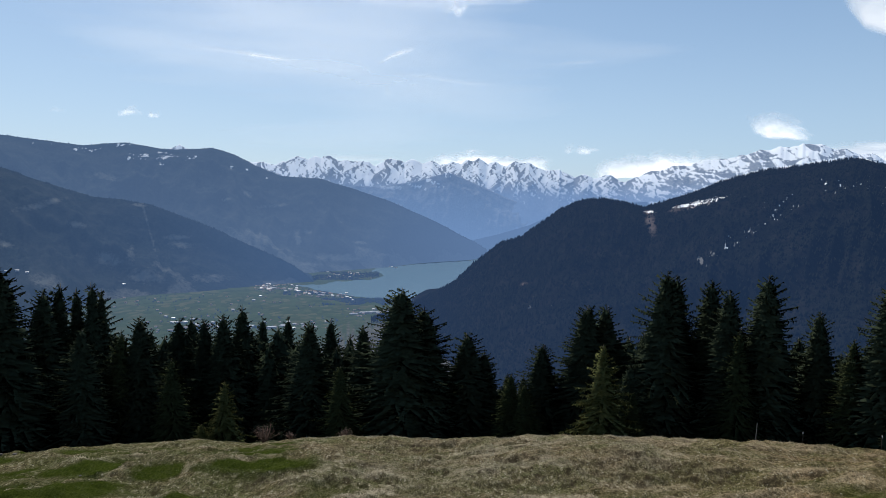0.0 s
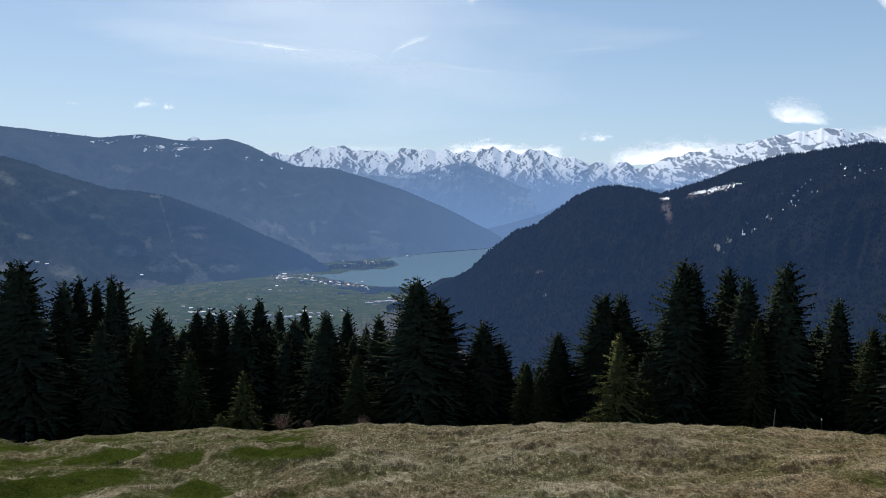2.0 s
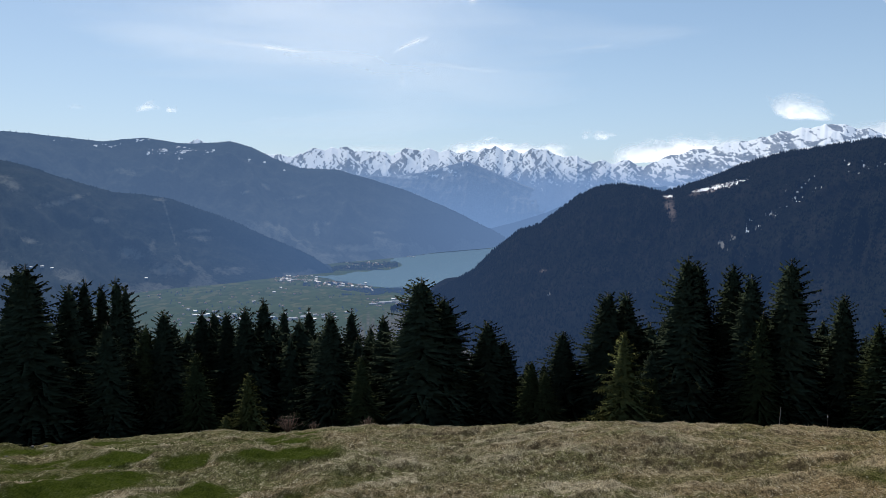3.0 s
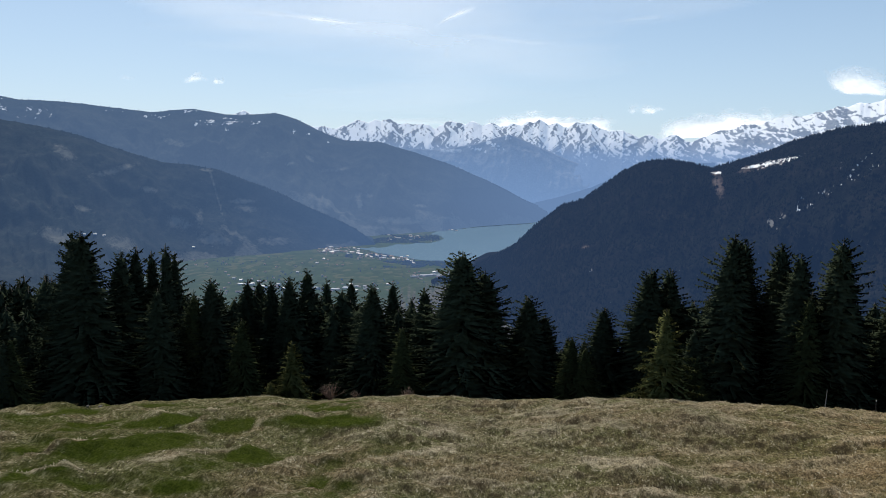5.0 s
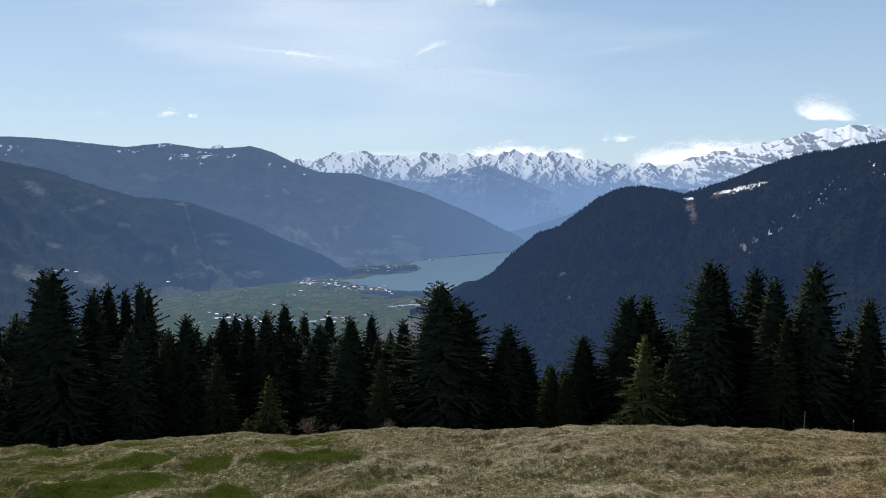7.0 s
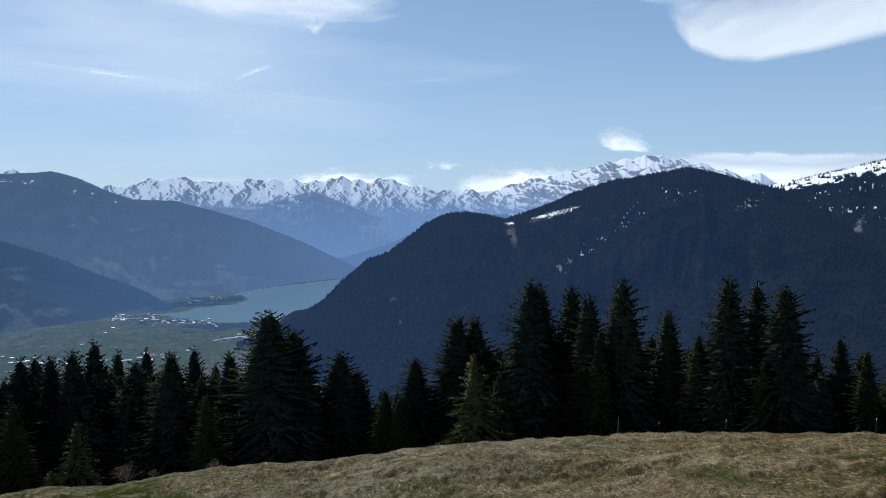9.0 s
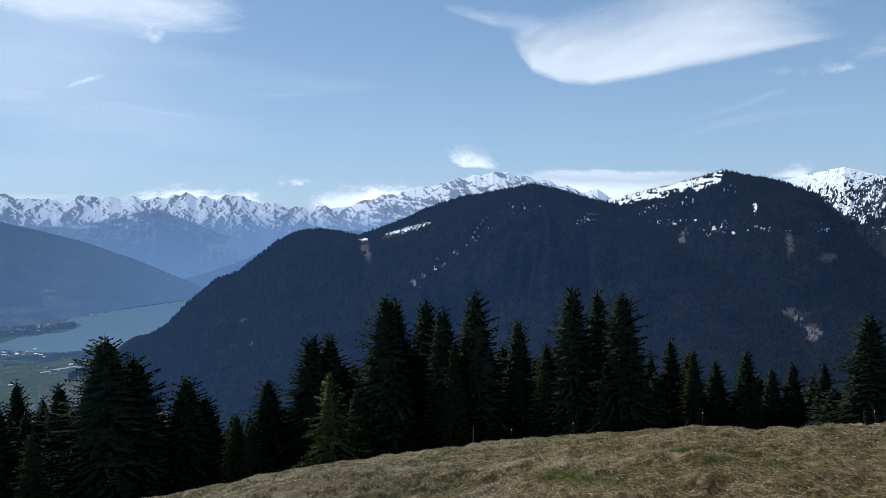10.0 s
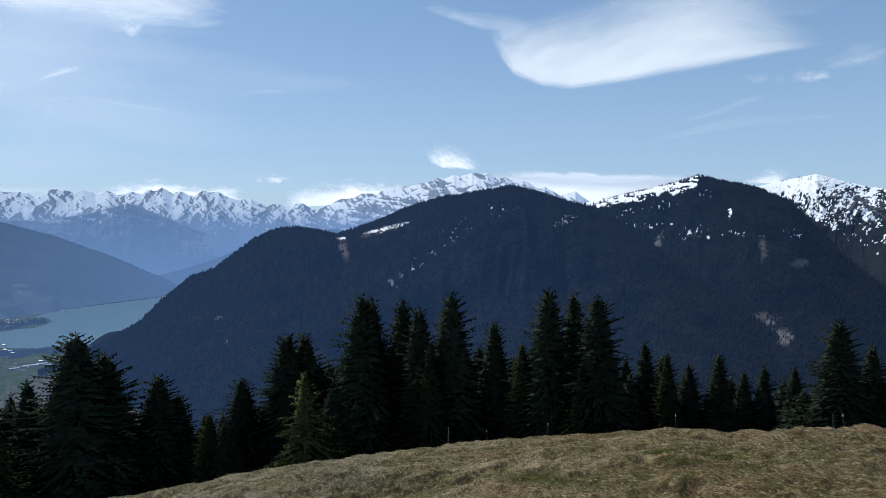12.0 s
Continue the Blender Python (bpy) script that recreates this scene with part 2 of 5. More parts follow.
def valley_material():
    m, n, l, b = material("valley_fields")
    tc, mp, vor = n.new("ShaderNodeTexCoord"), n.new("ShaderNodeMapping"), n.new("ShaderNodeTexVoronoi")
    mp.inputs["Scale"].default_value = (1 / 90, 1 / 170, 1)
    mp.inputs["Rotation"].default_value = (0, 0, 0.5)
    l.new(tc.outputs["Object"], mp.inputs[0])
    l.new(mp.outputs[0], vor.inputs["Vector"])
    sep = n.new("ShaderNodeSeparateColor")
    l.new(vor.outputs["Color"], sep.inputs[0])
    fine, broad = grain(n, l, 0.05, 5), grain(n, l, 0.006, 4)
    col = mixer(n, l, sep.outputs[0], (0.034, 0.052, 0.028), (0.053, 0.075, 0.038))
    col = mixer(n, l, remap(n, l, sep.outputs[1], 0.7, 0.9, 0, 0.5), col, (0.12, 0.11, 0.065))
    col = mixer(n, l, remap(n, l, fine, 0.5, 0.7, 0, 0.6), col, (0.05, 0.068, 0.036))
    col = mixer(n, l, remap(n, l, broad, 0.55, 0.68, 0, 0.8), col, (0.045, 0.058, 0.03))
    col = mixer(n, l, attribute(n, "green"), col, mixer(n, l, remap(n, l, fine, 0.4, 0.6), (0.055, 0.052, 0.042), (0.115, 0.108, 0.092)))
    l.new(col, b.inputs["Base Color"])
    b.inputs["Roughness"].default_value = 0.95
    b.inputs["Specular IOR Level"].default_value = 0.0
    # haze painted over the fields as emission, more with distance
    distance(n, l, m, b, attribute(n, "haze"), tone=FAR_HAZE_GLOW)
    return m


def lake_material():
    m, n, l, b = material("lake_water")
    g = grain(n, l, 0.02, 4, 0.6, (1, 0.3, 1))
    l.new(mixer(n, l, g, (0.082, 0.145, 0.155), (0.107, 0.182, 0.186)), b.inputs["Base Color"])
    b.inputs["Roughness"].default_value = 0.25
    b.inputs["IOR"].default_value = 1.33
    bumped(n, l, b, grain(n, l, 0.6, 3), 0.25, 0.3)
    # the water glows a little too, as painted haze
    distance(n, l, m, b, 0.40, 0.52, tone=FAR_HAZE_GLOW)
    return m


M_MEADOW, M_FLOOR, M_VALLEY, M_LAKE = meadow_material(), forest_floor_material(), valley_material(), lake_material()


def plain_material(name, col, rough=0.8, air=0.0, metal=0.0, scale=4.0):
    m, n, l, b = material(name)
    g = grain(n, l, scale, 5)
    l.new(mixer(n, l, g, tuple(c * 0.75 for c in col), tuple(min(1, c * 1.2) for c in col)), b.inputs["Base Color"])
    b.inputs["Roughness"].default_value, b.inputs["Metallic"].default_value = rough, metal
    # far buildings glow slightly, haze painted into walls and roofs
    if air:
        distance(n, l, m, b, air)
    return m


# ---- ground: one sheet from the meadow down to the valley and the horizon ----
VALLEY = EYE - 300.0
CREST = [(60, -16.0), (37, -16.9), (34, -16.95), (32, -17.55), (28, -17.72), (22, -18.0), (18.7, -18.1), (15, -18.6), (10.6, -18.45), (5, -18.46), (0, -18.6),
         (-5, -18.35), (-9.6, -17.93), (-14.2, -17.6), (-18, -17.38), (-21.8, -17.06), (-24.3, -16.77), (-28, -16.42), (-33, -16.0), (-37.5, -15.6),
         (-42, -15.0), (-45.7, -15.0), (-49.5, -14.45), (-52.4, -14.0), (-55.4, -13.55), (-62, -13.0), (-75, -12.5)]
CREST_R = 46.0
CREST_FIX = [(90.0, 0.0), (-120.0, 0.0)]  # how far the bumps lift the crest, taken off again below
GREENS = [(29.6, -20.6, 3.4, 0.75), (28.6, -19.2, 4.2, 0.3), (13.8, -20.3, 4.0, 0.45), (20.6, -22.3, 2.2, 0.5), (15.2, -24.8, 3.0, 0.6),
          (33.3, -17.7, 2.5, 0.25), (21.4, -20.2, 2.8, 0.45), (13.3, -19.3, 3.2, 0.35), (27.0, -24.0, 3.0, 0.6), (-31.0, -19.2, 5.5, 0.7), (-44.0, -17.2, 5.0, 0.5), (35.0, -21.5, 2.0, 0.5)]


def lay(az, r):
    """Height of the land at an azimuth and a distance, and its greenness."""
    x, y = spread(az, r)
    tan_c = np.tan(np.radians(-along(az, CREST) + along(az, CREST_FIX)))
    zc = EYE - CREST_R * tan_c
    slope0 = np.minimum(r, 32.0)
    z = zc + 0.14 * (32 - slope0)
    # from 32 m the land bends until it falls as steeply as the view at the crest, and on into the forest
    t = np.clip((r - 32) / 14, 0, 1)
    rise = 14 * (0.14 * 0.5 + tan_c * 0.5)
    z = z + rise - 14 * (0.14 * t + (tan_c - 0.14) * t * t / 2)
    u = np.clip((r - 46) / 14, 0, 1)
    z = z - 14 * (tan_c * u + (0.44 - tan_c) * u * u / 2)
    far = np.clip(r - 60, 0, None)
    z = z - 700 * 0.44 * (1 - np.exp(-far / 700))
    z = np.where(r > 60, np.maximum(z, VALLEY), z)
    z = z * (1 - smooth(700, 1300, r)) + VALLEY * smooth(700, 1300, r)
    near_eye = smooth(4, 26, r)
    z = z * near_eye + (EYE - 10.0) * (1 - near_eye)
    amp = (1 - smooth(70, 300, r)) * smooth(2, 15, r)
    arc = np.radians(az) * 42
    # old cattle terraces curve across the slope: a moist hollow, a slow rise and a bleached rim
    tilt = 0.42 * smooth(2, 24, az) - 0.10 * smooth(0, -20, az)
    phase = (r + tilt * (arc - 5)) / 3.9 + 1.0 * fbm(x / 8.0, y / 6.0, 4, 9) + 0.1
    step = phase - np.floor(phase)
    strength = np.clip(0.5 + 1.9 * fbm(x / 5, y / 4, 4, 10), 0.0, 1.3) * (0.85 + 0.15 * smooth(-4, 12, az))
    terrace = (smooth(0.2, 0.76, step) - smooth(0.78, 1.0, step)) * strength
    bumps = 0.8 * fbm(x / 9 + 3, y / 5.5, 3, 5) + 0.22 * (terrace - 0.2) + 0.24 * fbm(x / 1.1, y / 0.8, 3, 21) + 0.12 * fbm(x / 0.42, y / 0.4, 2, 22) + 0.10 * ridged(arc / 4.2, (r + 0.08 * arc) / 1.25, 2, 23)
    z = z + bumps * amp * (1 - 0.35 * smooth(40, 46, r))
    z = z + 9 * fbm(x / 260, y / 260, 4, 31) * smooth(1300, 1700, r) * (1 - smooth(1500, 1900, r))
    el = np.degrees(np.arctan2(z - EYE, r))
    green = np.zeros_like(r)
    el = el + 0.5 * fbm(x / 2.2, y / 2.2, 4, 91)
    az = az + 3.0 * fbm(x / 3.0, y / 3.0, 4, 92)
    for a, e, wa, we in GREENS:
        green = np.maximum(green, (0.62 if a < -10 else 1.1 if we > 0.7 else 0.72) * np.exp(-(((az - a) / wa) ** 2 + ((el - e - 0.05 * (az - a)) / we) ** 2) ** 1.5))
    green = green * (r < 60)
    green = green + smooth(-6, 30, az) * (0.43 + 0.55 * fbm(x / 4, y / 2.2, 4, 93)) * (r < 60)
    green = np.where(r > 400, 1 - smooth(1350, 1520, r + 60 * fbm(x / 80, y / 80, 3, 3) - 330 * smooth(8.5, 5.5, az)), green)
    rims = smooth(0.55, 0.76, step) * (1 - smooth(0.84, 0.97, step)) * strength
    straw = 0.12 + 0.30 * smooth(-0.35, 0.4, bumps) + 0.75 * fbm(x / 2.4, y / 1.3, 4, 13, 0.6) + 0.85 * rims * np.clip(0.6 + 2.0 * fbm(x / 1.3, y / 0.9, 3, 11), 0, 1.3) - 0.45 * smooth(-5, 25, az) - 0.2 * smooth(28, 46, -az)
    hollow = smooth(0.0, 0.15, step) * (1 - smooth(0.35, 0.6, step)) * np.clip(strength, 0, 1)
    green = np.where(r < 60, (green + 0.42 * hollow * np.clip(0.7 + 1.6 * fbm(x / 2.5, y / 2, 3, 12), 0, 1)) * (1 - 0.75 * np.clip(rims, 0, 1)), green)
    return x, y, z, green, straw


def sheet(name, x, y, z, mats, attrs=(), closed=False, index=None, uv=None):
    """A mesh object over a grid of places (rows by columns), with smooth faces."""
    rows, cols = x.shape
    verts = np.stack([x, y, z], -1).reshape(-1, 3)
    i = np.arange(rows * cols).reshape(rows, cols)
    if closed:
        i = np.concatenate([i, i[:, :1]], 1)
    quads = np.stack([i[:-1, :-1], i[1:, :-1], i[1:, 1:], i[:-1, 1:]], -1).reshape(-1, 4)
    me = bpy.data.meshes.new(name)
    me.vertices.add(len(verts))
    me.vertices.foreach_set("co", verts.astype(np.float32).ravel())
    me.loops.add(quads.size)
    me.loops.foreach_set("vertex_index", quads.astype(np.int32).ravel())
    me.polygons.add(len(quads))
    me.polygons.foreach_set("loop_start", np.arange(0, quads.size, 4, dtype=np.int32))
    me.polygons.foreach_set("use_smooth", np.ones(len(quads), bool))
    for m in mats:
        me.materials.append(m)
    if index is not None:
        me.polygons.foreach_set("material_index", index.astype(np.int32).ravel())
    for key, values in attrs:
        me.attributes.new(key, "FLOAT", "POINT").data.foreach_set("value", values.astype(np.float32).ravel())
    if uv is not None:
        layer = me.uv_layers.new(name="UVMap")
        layer.data.foreach_set("uv", np.stack(uv, -1).reshape(-1, 2)[quads.ravel()].astype(np.float32).ravel())
    me.update(calc_edges=True)
    me.validate()
    return new(name, me)


az_line = np.concatenate([np.arange(58, -75, -0.2), np.arange(-75, -298, -4.0)])
az_fold = np.where(az_line < -180, az_line + 360, az_line)
r_line = np.concatenate([[0.0, 1, 2, 4, 7, 10, 13, 16, 19, 20.5], np.arange(22, 52, 0.17), np.arange(52, 64, 0.8), np.geomspace(64, 1300, 30), np.linspace(1340, 4900, 40)])
probe_r, probe_a = np.meshgrid(np.arange(30, 60, 0.25), np.arange(62, -78, -0.25), indexing="ij")
for _ in range(2):
    lift = np.degrees(np.arctan2(lay(probe_a, probe_r)[2] - EYE, probe_r)).max(0) - along(probe_a[0], CREST)
    lift = np.convolve(np.pad(lift, 8, mode="edge"), np.ones(17) / 17, "valid")
    CREST_FIX = [(a, f + float(along(np.array([a]), CREST_FIX)[0])) for a, f in zip(probe_a[0].tolist(), lift.tolist())]
gr, ga = np.meshgrid(r_line, az_fold, indexing="ij")
gx, gy, gz, ggreen, gstraw = lay(ga, gr)
index = np.where(r_line[:-1] < 50, 0, np.where(r_line[:-1] < 1000, 1, 2))[:, None] * np.ones(len(az_line), int)
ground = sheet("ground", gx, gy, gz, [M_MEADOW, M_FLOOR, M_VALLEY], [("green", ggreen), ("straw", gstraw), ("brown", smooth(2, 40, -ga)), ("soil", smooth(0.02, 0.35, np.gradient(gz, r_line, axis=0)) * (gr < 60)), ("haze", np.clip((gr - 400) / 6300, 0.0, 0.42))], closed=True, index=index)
tagged(ground, "uneven dry alpine meadow falling to a green valley floor", "ground", kind="structure")


# ---- mountains ----
def blobs(az, el, spots):
    out = np.zeros_like(az)
    for a, e, wa, we, lean in spots:
        da, de = az - a, el - e
        out = np.maximum(out, np.exp(-((da / wa) ** 2 + ((de - lean * da) / we) ** 2)))
    return out


def mountain(name, mat, ridge, ridge_r, foot_r, seed, step, rows, relief, crag, size, label, clear=(), rock=(), snow=None, spurs=0.22, bulge=1.0, over=350, base=VALLEY - 6, haze=((-6, 0.3), (4, 0.3)), fray=0.0, drawn=None, veil=((60, 0.0), (-80, 0.0))):
    """A mountainside from its foot up to a ridge seen at the given elevations, and down behind it. Returns it and its grid."""
    left, right = ridge[0][0], ridge[-1][0]
    az = np.arange(left, right, -step)
    s = np.concatenate([np.linspace(0, 1, rows), 1 + np.linspace(0, 1, 14)[1:] ** 1.3])
    S, A = np.meshgrid(s, az, indexing="ij")
    rr, rf, el = along(A, ridge_r), along(A, foot_r), along(A, ridge)
    rf = rf + fray * fbm(A * 0.22, 0 * A + seed, 1, seed + 9)
    ax = A * np.pi / 180 * rr
    el = el + (summits(A) - 0.12 if drawn else crag * (ridged(ax / size, 0 * ax + seed, 4, seed, 0.5) + 0.15 * fbm(ax / 12, 0 * ax, 2, seed + 5)))
    r = np.where(S <= 1, rf + (rr - rf) * S, rr + over * (S - 1))
    zr = EYE + rr * np.tan(np.radians(el))
    x, y = spread(A, r)
    front = np.clip(S, 0, 1)
    z = base + (zr - base) * (front ** bulge)
    env = np.sin(np.pi * np.clip(front, 0, 1) ** 1.2) ** 0.8
    if drawn:
        z = z + spurs * np.maximum(zr - base, 30) * env * (drawn(A, el * front * 1.3 - 0.9) - 0.2)
    else:
        z = z + spurs * np.maximum(zr - base, 30) * env * (ridged(x / relief + 5, y / relief, 5, seed + 3, 0.5) + 0.30 * ridged(ax / (0.16 * relief) + 1.5 * fbm(ax / relief, r / relief, 2, seed + 6), r / (0.75 * relief), 3, seed + 7, 0.5))
    z = np.where(S > 1, zr - (zr - base) * 0.9 * (S - 1), z)
    E = np.degrees(np.arctan2(z - EYE, r))
    cl, ro = blobs(A, E, clear) * (0.65 + 0.9 * np.clip(fbm(A * 2.2 + 0.8 * E, E * 4.5, 4, seed + 40) + 0.35, 0, 1)), blobs(A, E, rock) * (0.35 + 1.5 * np.clip(fbm(A * 5, E * 6, 4, seed + 41) + 0.3, 0, 1))
    if fray:
        cl = np.maximum(cl, 0.75 * (A < 27) * (1 - smooth(0.04, 0.3, S + 0.6 * fbm(x / 110, y / 110, 4, seed + 2))))
    sn = snow(A, E, x, y, z, S) if snow else np.zeros_like(A)
    # haze: share of painted glow, by elevation and azimuth
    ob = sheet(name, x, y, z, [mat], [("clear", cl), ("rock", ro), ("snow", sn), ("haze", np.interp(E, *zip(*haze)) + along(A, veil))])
    tagged(ob, label, "mountain", kind="structure")
    return ob, (x, y, z, A, E, S, sn, cl, ro)


SNOW_RIDGE = [(25, 2.4), (21.8, 3.1), (21.1, 3.5), (20.5, 3.8), (20.12, 3.95), (19.6, 3.78), (19.0, 3.45), (18.4, 2.95), (15.7, 3.1), (13.1, 2.9), (11.4, 3.25), (9.4, 3.45), (7.8, 3.2), (6.5, 3.4), (5.4, 3.0), (3.4, 3.35), (1.6, 3.25), (-0.4, 3.0), (-2.8, 3.3), (-4.6, 2.95),
              (-6.5, 3.4), (-8, 3.0), (-9.3, 2.55), (-11.4, 2.45), (-13, 2.3), (-14.2, 2.05), (-15.8, 2.6), (-18.1, 3.1), (-20.3, 3.6), (-22.2, 4.0), (-23.7, 4.3), (-24.9, 4.5),
              (-26.4, 4.85), (-27.6, 4.5), (-28.9, 4.2), (-30.7, 3.8), (-32, 3.4), (-33.3, 3.1), (-34.6, 2.95), (-36, 2.4), (-40, 1.8)]


def crests(A, E):
    """The relief of the high range: crests that branch and run slanting down its face, over the azimuth and the elevation."""
    a = A + 0.40 * fbm(A * 0.6 + 3, E * 0.7, 3, 71)
    e = E + 0.25 * fbm(A * 0.7, E + 9, 3, 70) + 0.23 * np.clip(A + 14, -13, 0)
    return ridged(0.34 * a + 0.34 * e, 0.52 * e - 0.22 * a, 5, 73, 0.50) + 0.5 * ridged(0.7 * a - 0.6 * e, 0.8 * e + 0.35 * a, 4, 74, 0.52)


PEAKS = np.cumsum(np.random.default_rng(8).uniform(0.9, 2.5, 46)) - 42.0
PEAK_UP = np.random.default_rng(9).uniform(-0.12, 0.30, 46)


def summits(A):
    """The jagged skyline: pointed summits of uneven height with notches between them."""
    a = A + 0.10 * fbm(A * 2.2, 0 * A, 3, 82)
    jagged = np.maximum((PEAK_UP - 0.42 * np.abs(a[..., None] - PEAKS)).max(-1), -0.26)
    return jagged * along(A, [(22, 0.2), (17, 0.8), (-12, 1.0), (-16, 0.45), (-22, 0.6), (-26, 0.7), (-40, 0.9)]) + 0.07 * ridged(A * 2.9, 0 * A + 2, 3, 83, 0.6)


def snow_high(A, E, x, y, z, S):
    """Snow fills the hollows and one flank of every crest; the other flank is dark, rock and painted shade in one, and
    wooded spurs reach up from below.
    """
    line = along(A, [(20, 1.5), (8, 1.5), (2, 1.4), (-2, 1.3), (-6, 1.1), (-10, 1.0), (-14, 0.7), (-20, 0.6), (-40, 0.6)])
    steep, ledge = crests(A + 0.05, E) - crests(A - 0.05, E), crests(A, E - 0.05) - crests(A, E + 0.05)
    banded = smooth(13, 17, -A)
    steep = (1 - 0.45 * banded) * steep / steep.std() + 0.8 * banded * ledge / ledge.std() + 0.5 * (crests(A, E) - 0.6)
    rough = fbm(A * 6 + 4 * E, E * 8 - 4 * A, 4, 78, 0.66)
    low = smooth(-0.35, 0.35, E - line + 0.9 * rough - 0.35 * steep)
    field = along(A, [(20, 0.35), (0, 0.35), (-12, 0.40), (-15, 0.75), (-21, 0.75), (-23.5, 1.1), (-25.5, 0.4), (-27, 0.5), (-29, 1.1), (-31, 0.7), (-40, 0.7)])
    # rock ribs and hillshade together, put into the snow cover by slope direction
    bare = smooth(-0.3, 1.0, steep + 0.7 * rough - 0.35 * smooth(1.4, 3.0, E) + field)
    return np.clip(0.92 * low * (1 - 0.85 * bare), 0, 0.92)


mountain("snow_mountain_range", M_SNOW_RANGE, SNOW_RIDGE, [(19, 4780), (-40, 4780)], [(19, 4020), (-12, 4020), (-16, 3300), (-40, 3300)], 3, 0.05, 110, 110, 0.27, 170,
         "far snow-covered alpine range with bare rock ribs and painted shaded flanks", snow=snow_high, drawn=crests, spurs=0.05, bulge=0.72, over=100, haze=((-3, 0.90), (0.6, 0.80), (1.8, 0.50), (2.8, 0.38)))


def streaks(A, E, spots, seed, wide=5.0, high=14.0, most=0.8, low=0.02):
    """Old snow left in gullies and along ledges: small broken flecks inside the given places."""
    b = blobs(A, E, spots)
    n = fbm(A * wide, E * high, 4, seed, 0.6)
    return np.clip(most * smooth(low - 0.1, low + 0.16, n + 0.55 * (b - 0.75)) * smooth(0.12, 0.4, b), 0, 0.9)


def snow_mid(A, E, x, y, z, S):
    return np.clip(0.25 + 0.5 * ridged(x / 40, y / 40, 4, 12) + 0.6 * blobs(A, E, [(4.2, 1.0, 1.2, 0.22, 0), (-6.5, 0.6, 0.8, 0.2, 0)]) - 0.35, 0, 0.7) + streaks(A, E, [(-0.4, 2.15, 0.55, 0.3, 0), (0.9, 1.55, 0.9, 0.25, 0.5), (2.2, 1.2, 0.9, 0.2, 0.3)], 13, 5.0, 7.0, 0.75, 0.02)


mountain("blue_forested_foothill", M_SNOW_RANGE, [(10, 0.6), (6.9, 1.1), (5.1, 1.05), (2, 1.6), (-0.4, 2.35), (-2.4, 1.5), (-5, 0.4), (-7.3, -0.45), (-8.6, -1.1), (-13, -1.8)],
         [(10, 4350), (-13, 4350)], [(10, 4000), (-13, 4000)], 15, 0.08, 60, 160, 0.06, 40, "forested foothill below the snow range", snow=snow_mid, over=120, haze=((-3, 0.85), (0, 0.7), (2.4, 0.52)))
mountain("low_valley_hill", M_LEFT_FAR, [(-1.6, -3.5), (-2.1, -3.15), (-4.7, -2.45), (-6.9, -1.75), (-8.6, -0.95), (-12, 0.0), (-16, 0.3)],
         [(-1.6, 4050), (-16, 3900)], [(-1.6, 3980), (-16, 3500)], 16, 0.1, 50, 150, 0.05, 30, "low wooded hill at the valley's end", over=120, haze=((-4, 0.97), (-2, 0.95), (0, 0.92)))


def snow_left(A, E, x, y, z, S):
    level = [(26.3, 3.2, 1.1, 0.24, 0.0), (22.0, 2.9, 2.0, 0.30, -0.05), (24.2, 3.6, 0.9, 0.14, 0), (29.3, 3.45, 0.8, 0.12, 0), (15.5, 2.1, 0.35, 0.12, 0), (13.8, 1.5, 0.3, 0.08, 0), (19.2, 2.9, 1.0, 0.14, -0.1)]
    upright = [(21.4, 2.45, 0.22, 0.42, 0), (34.6, 3.2, 1.3, 0.55, 0.1), (36.6, 3.5, 0.9, 0.6, 0), (33.2, 3.0, 0.3, 0.5, 0), (23.6, 2.6, 0.15, 0.3, 0), (16.4, 2.3, 0.12, 0.2, 0)]
    return np.maximum(streaks(A, E, level, 8, 4.0, 12.0, 0.62, 0.10), streaks(A, E, upright, 9, 8.0, 3.0, 0.52, 0.08))


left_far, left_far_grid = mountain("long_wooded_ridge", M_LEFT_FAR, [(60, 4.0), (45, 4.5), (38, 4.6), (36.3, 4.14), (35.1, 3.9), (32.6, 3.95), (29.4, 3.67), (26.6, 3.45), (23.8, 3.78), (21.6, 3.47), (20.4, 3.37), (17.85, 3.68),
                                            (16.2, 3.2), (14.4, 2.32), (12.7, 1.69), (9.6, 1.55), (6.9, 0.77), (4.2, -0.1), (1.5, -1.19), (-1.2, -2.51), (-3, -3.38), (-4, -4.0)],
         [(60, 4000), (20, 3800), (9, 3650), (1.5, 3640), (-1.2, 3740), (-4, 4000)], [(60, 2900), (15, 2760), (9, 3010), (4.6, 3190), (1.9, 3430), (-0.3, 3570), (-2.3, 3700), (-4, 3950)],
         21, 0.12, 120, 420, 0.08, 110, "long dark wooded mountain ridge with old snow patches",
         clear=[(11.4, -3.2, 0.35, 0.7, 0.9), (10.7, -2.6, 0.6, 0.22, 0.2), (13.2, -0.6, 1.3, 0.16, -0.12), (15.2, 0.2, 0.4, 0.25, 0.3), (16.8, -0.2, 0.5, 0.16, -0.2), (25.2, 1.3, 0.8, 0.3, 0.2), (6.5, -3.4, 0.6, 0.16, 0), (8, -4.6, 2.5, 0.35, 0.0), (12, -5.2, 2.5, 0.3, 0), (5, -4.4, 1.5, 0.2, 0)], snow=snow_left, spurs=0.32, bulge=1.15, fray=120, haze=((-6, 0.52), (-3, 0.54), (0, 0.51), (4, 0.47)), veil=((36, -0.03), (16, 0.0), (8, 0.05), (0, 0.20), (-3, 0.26)))
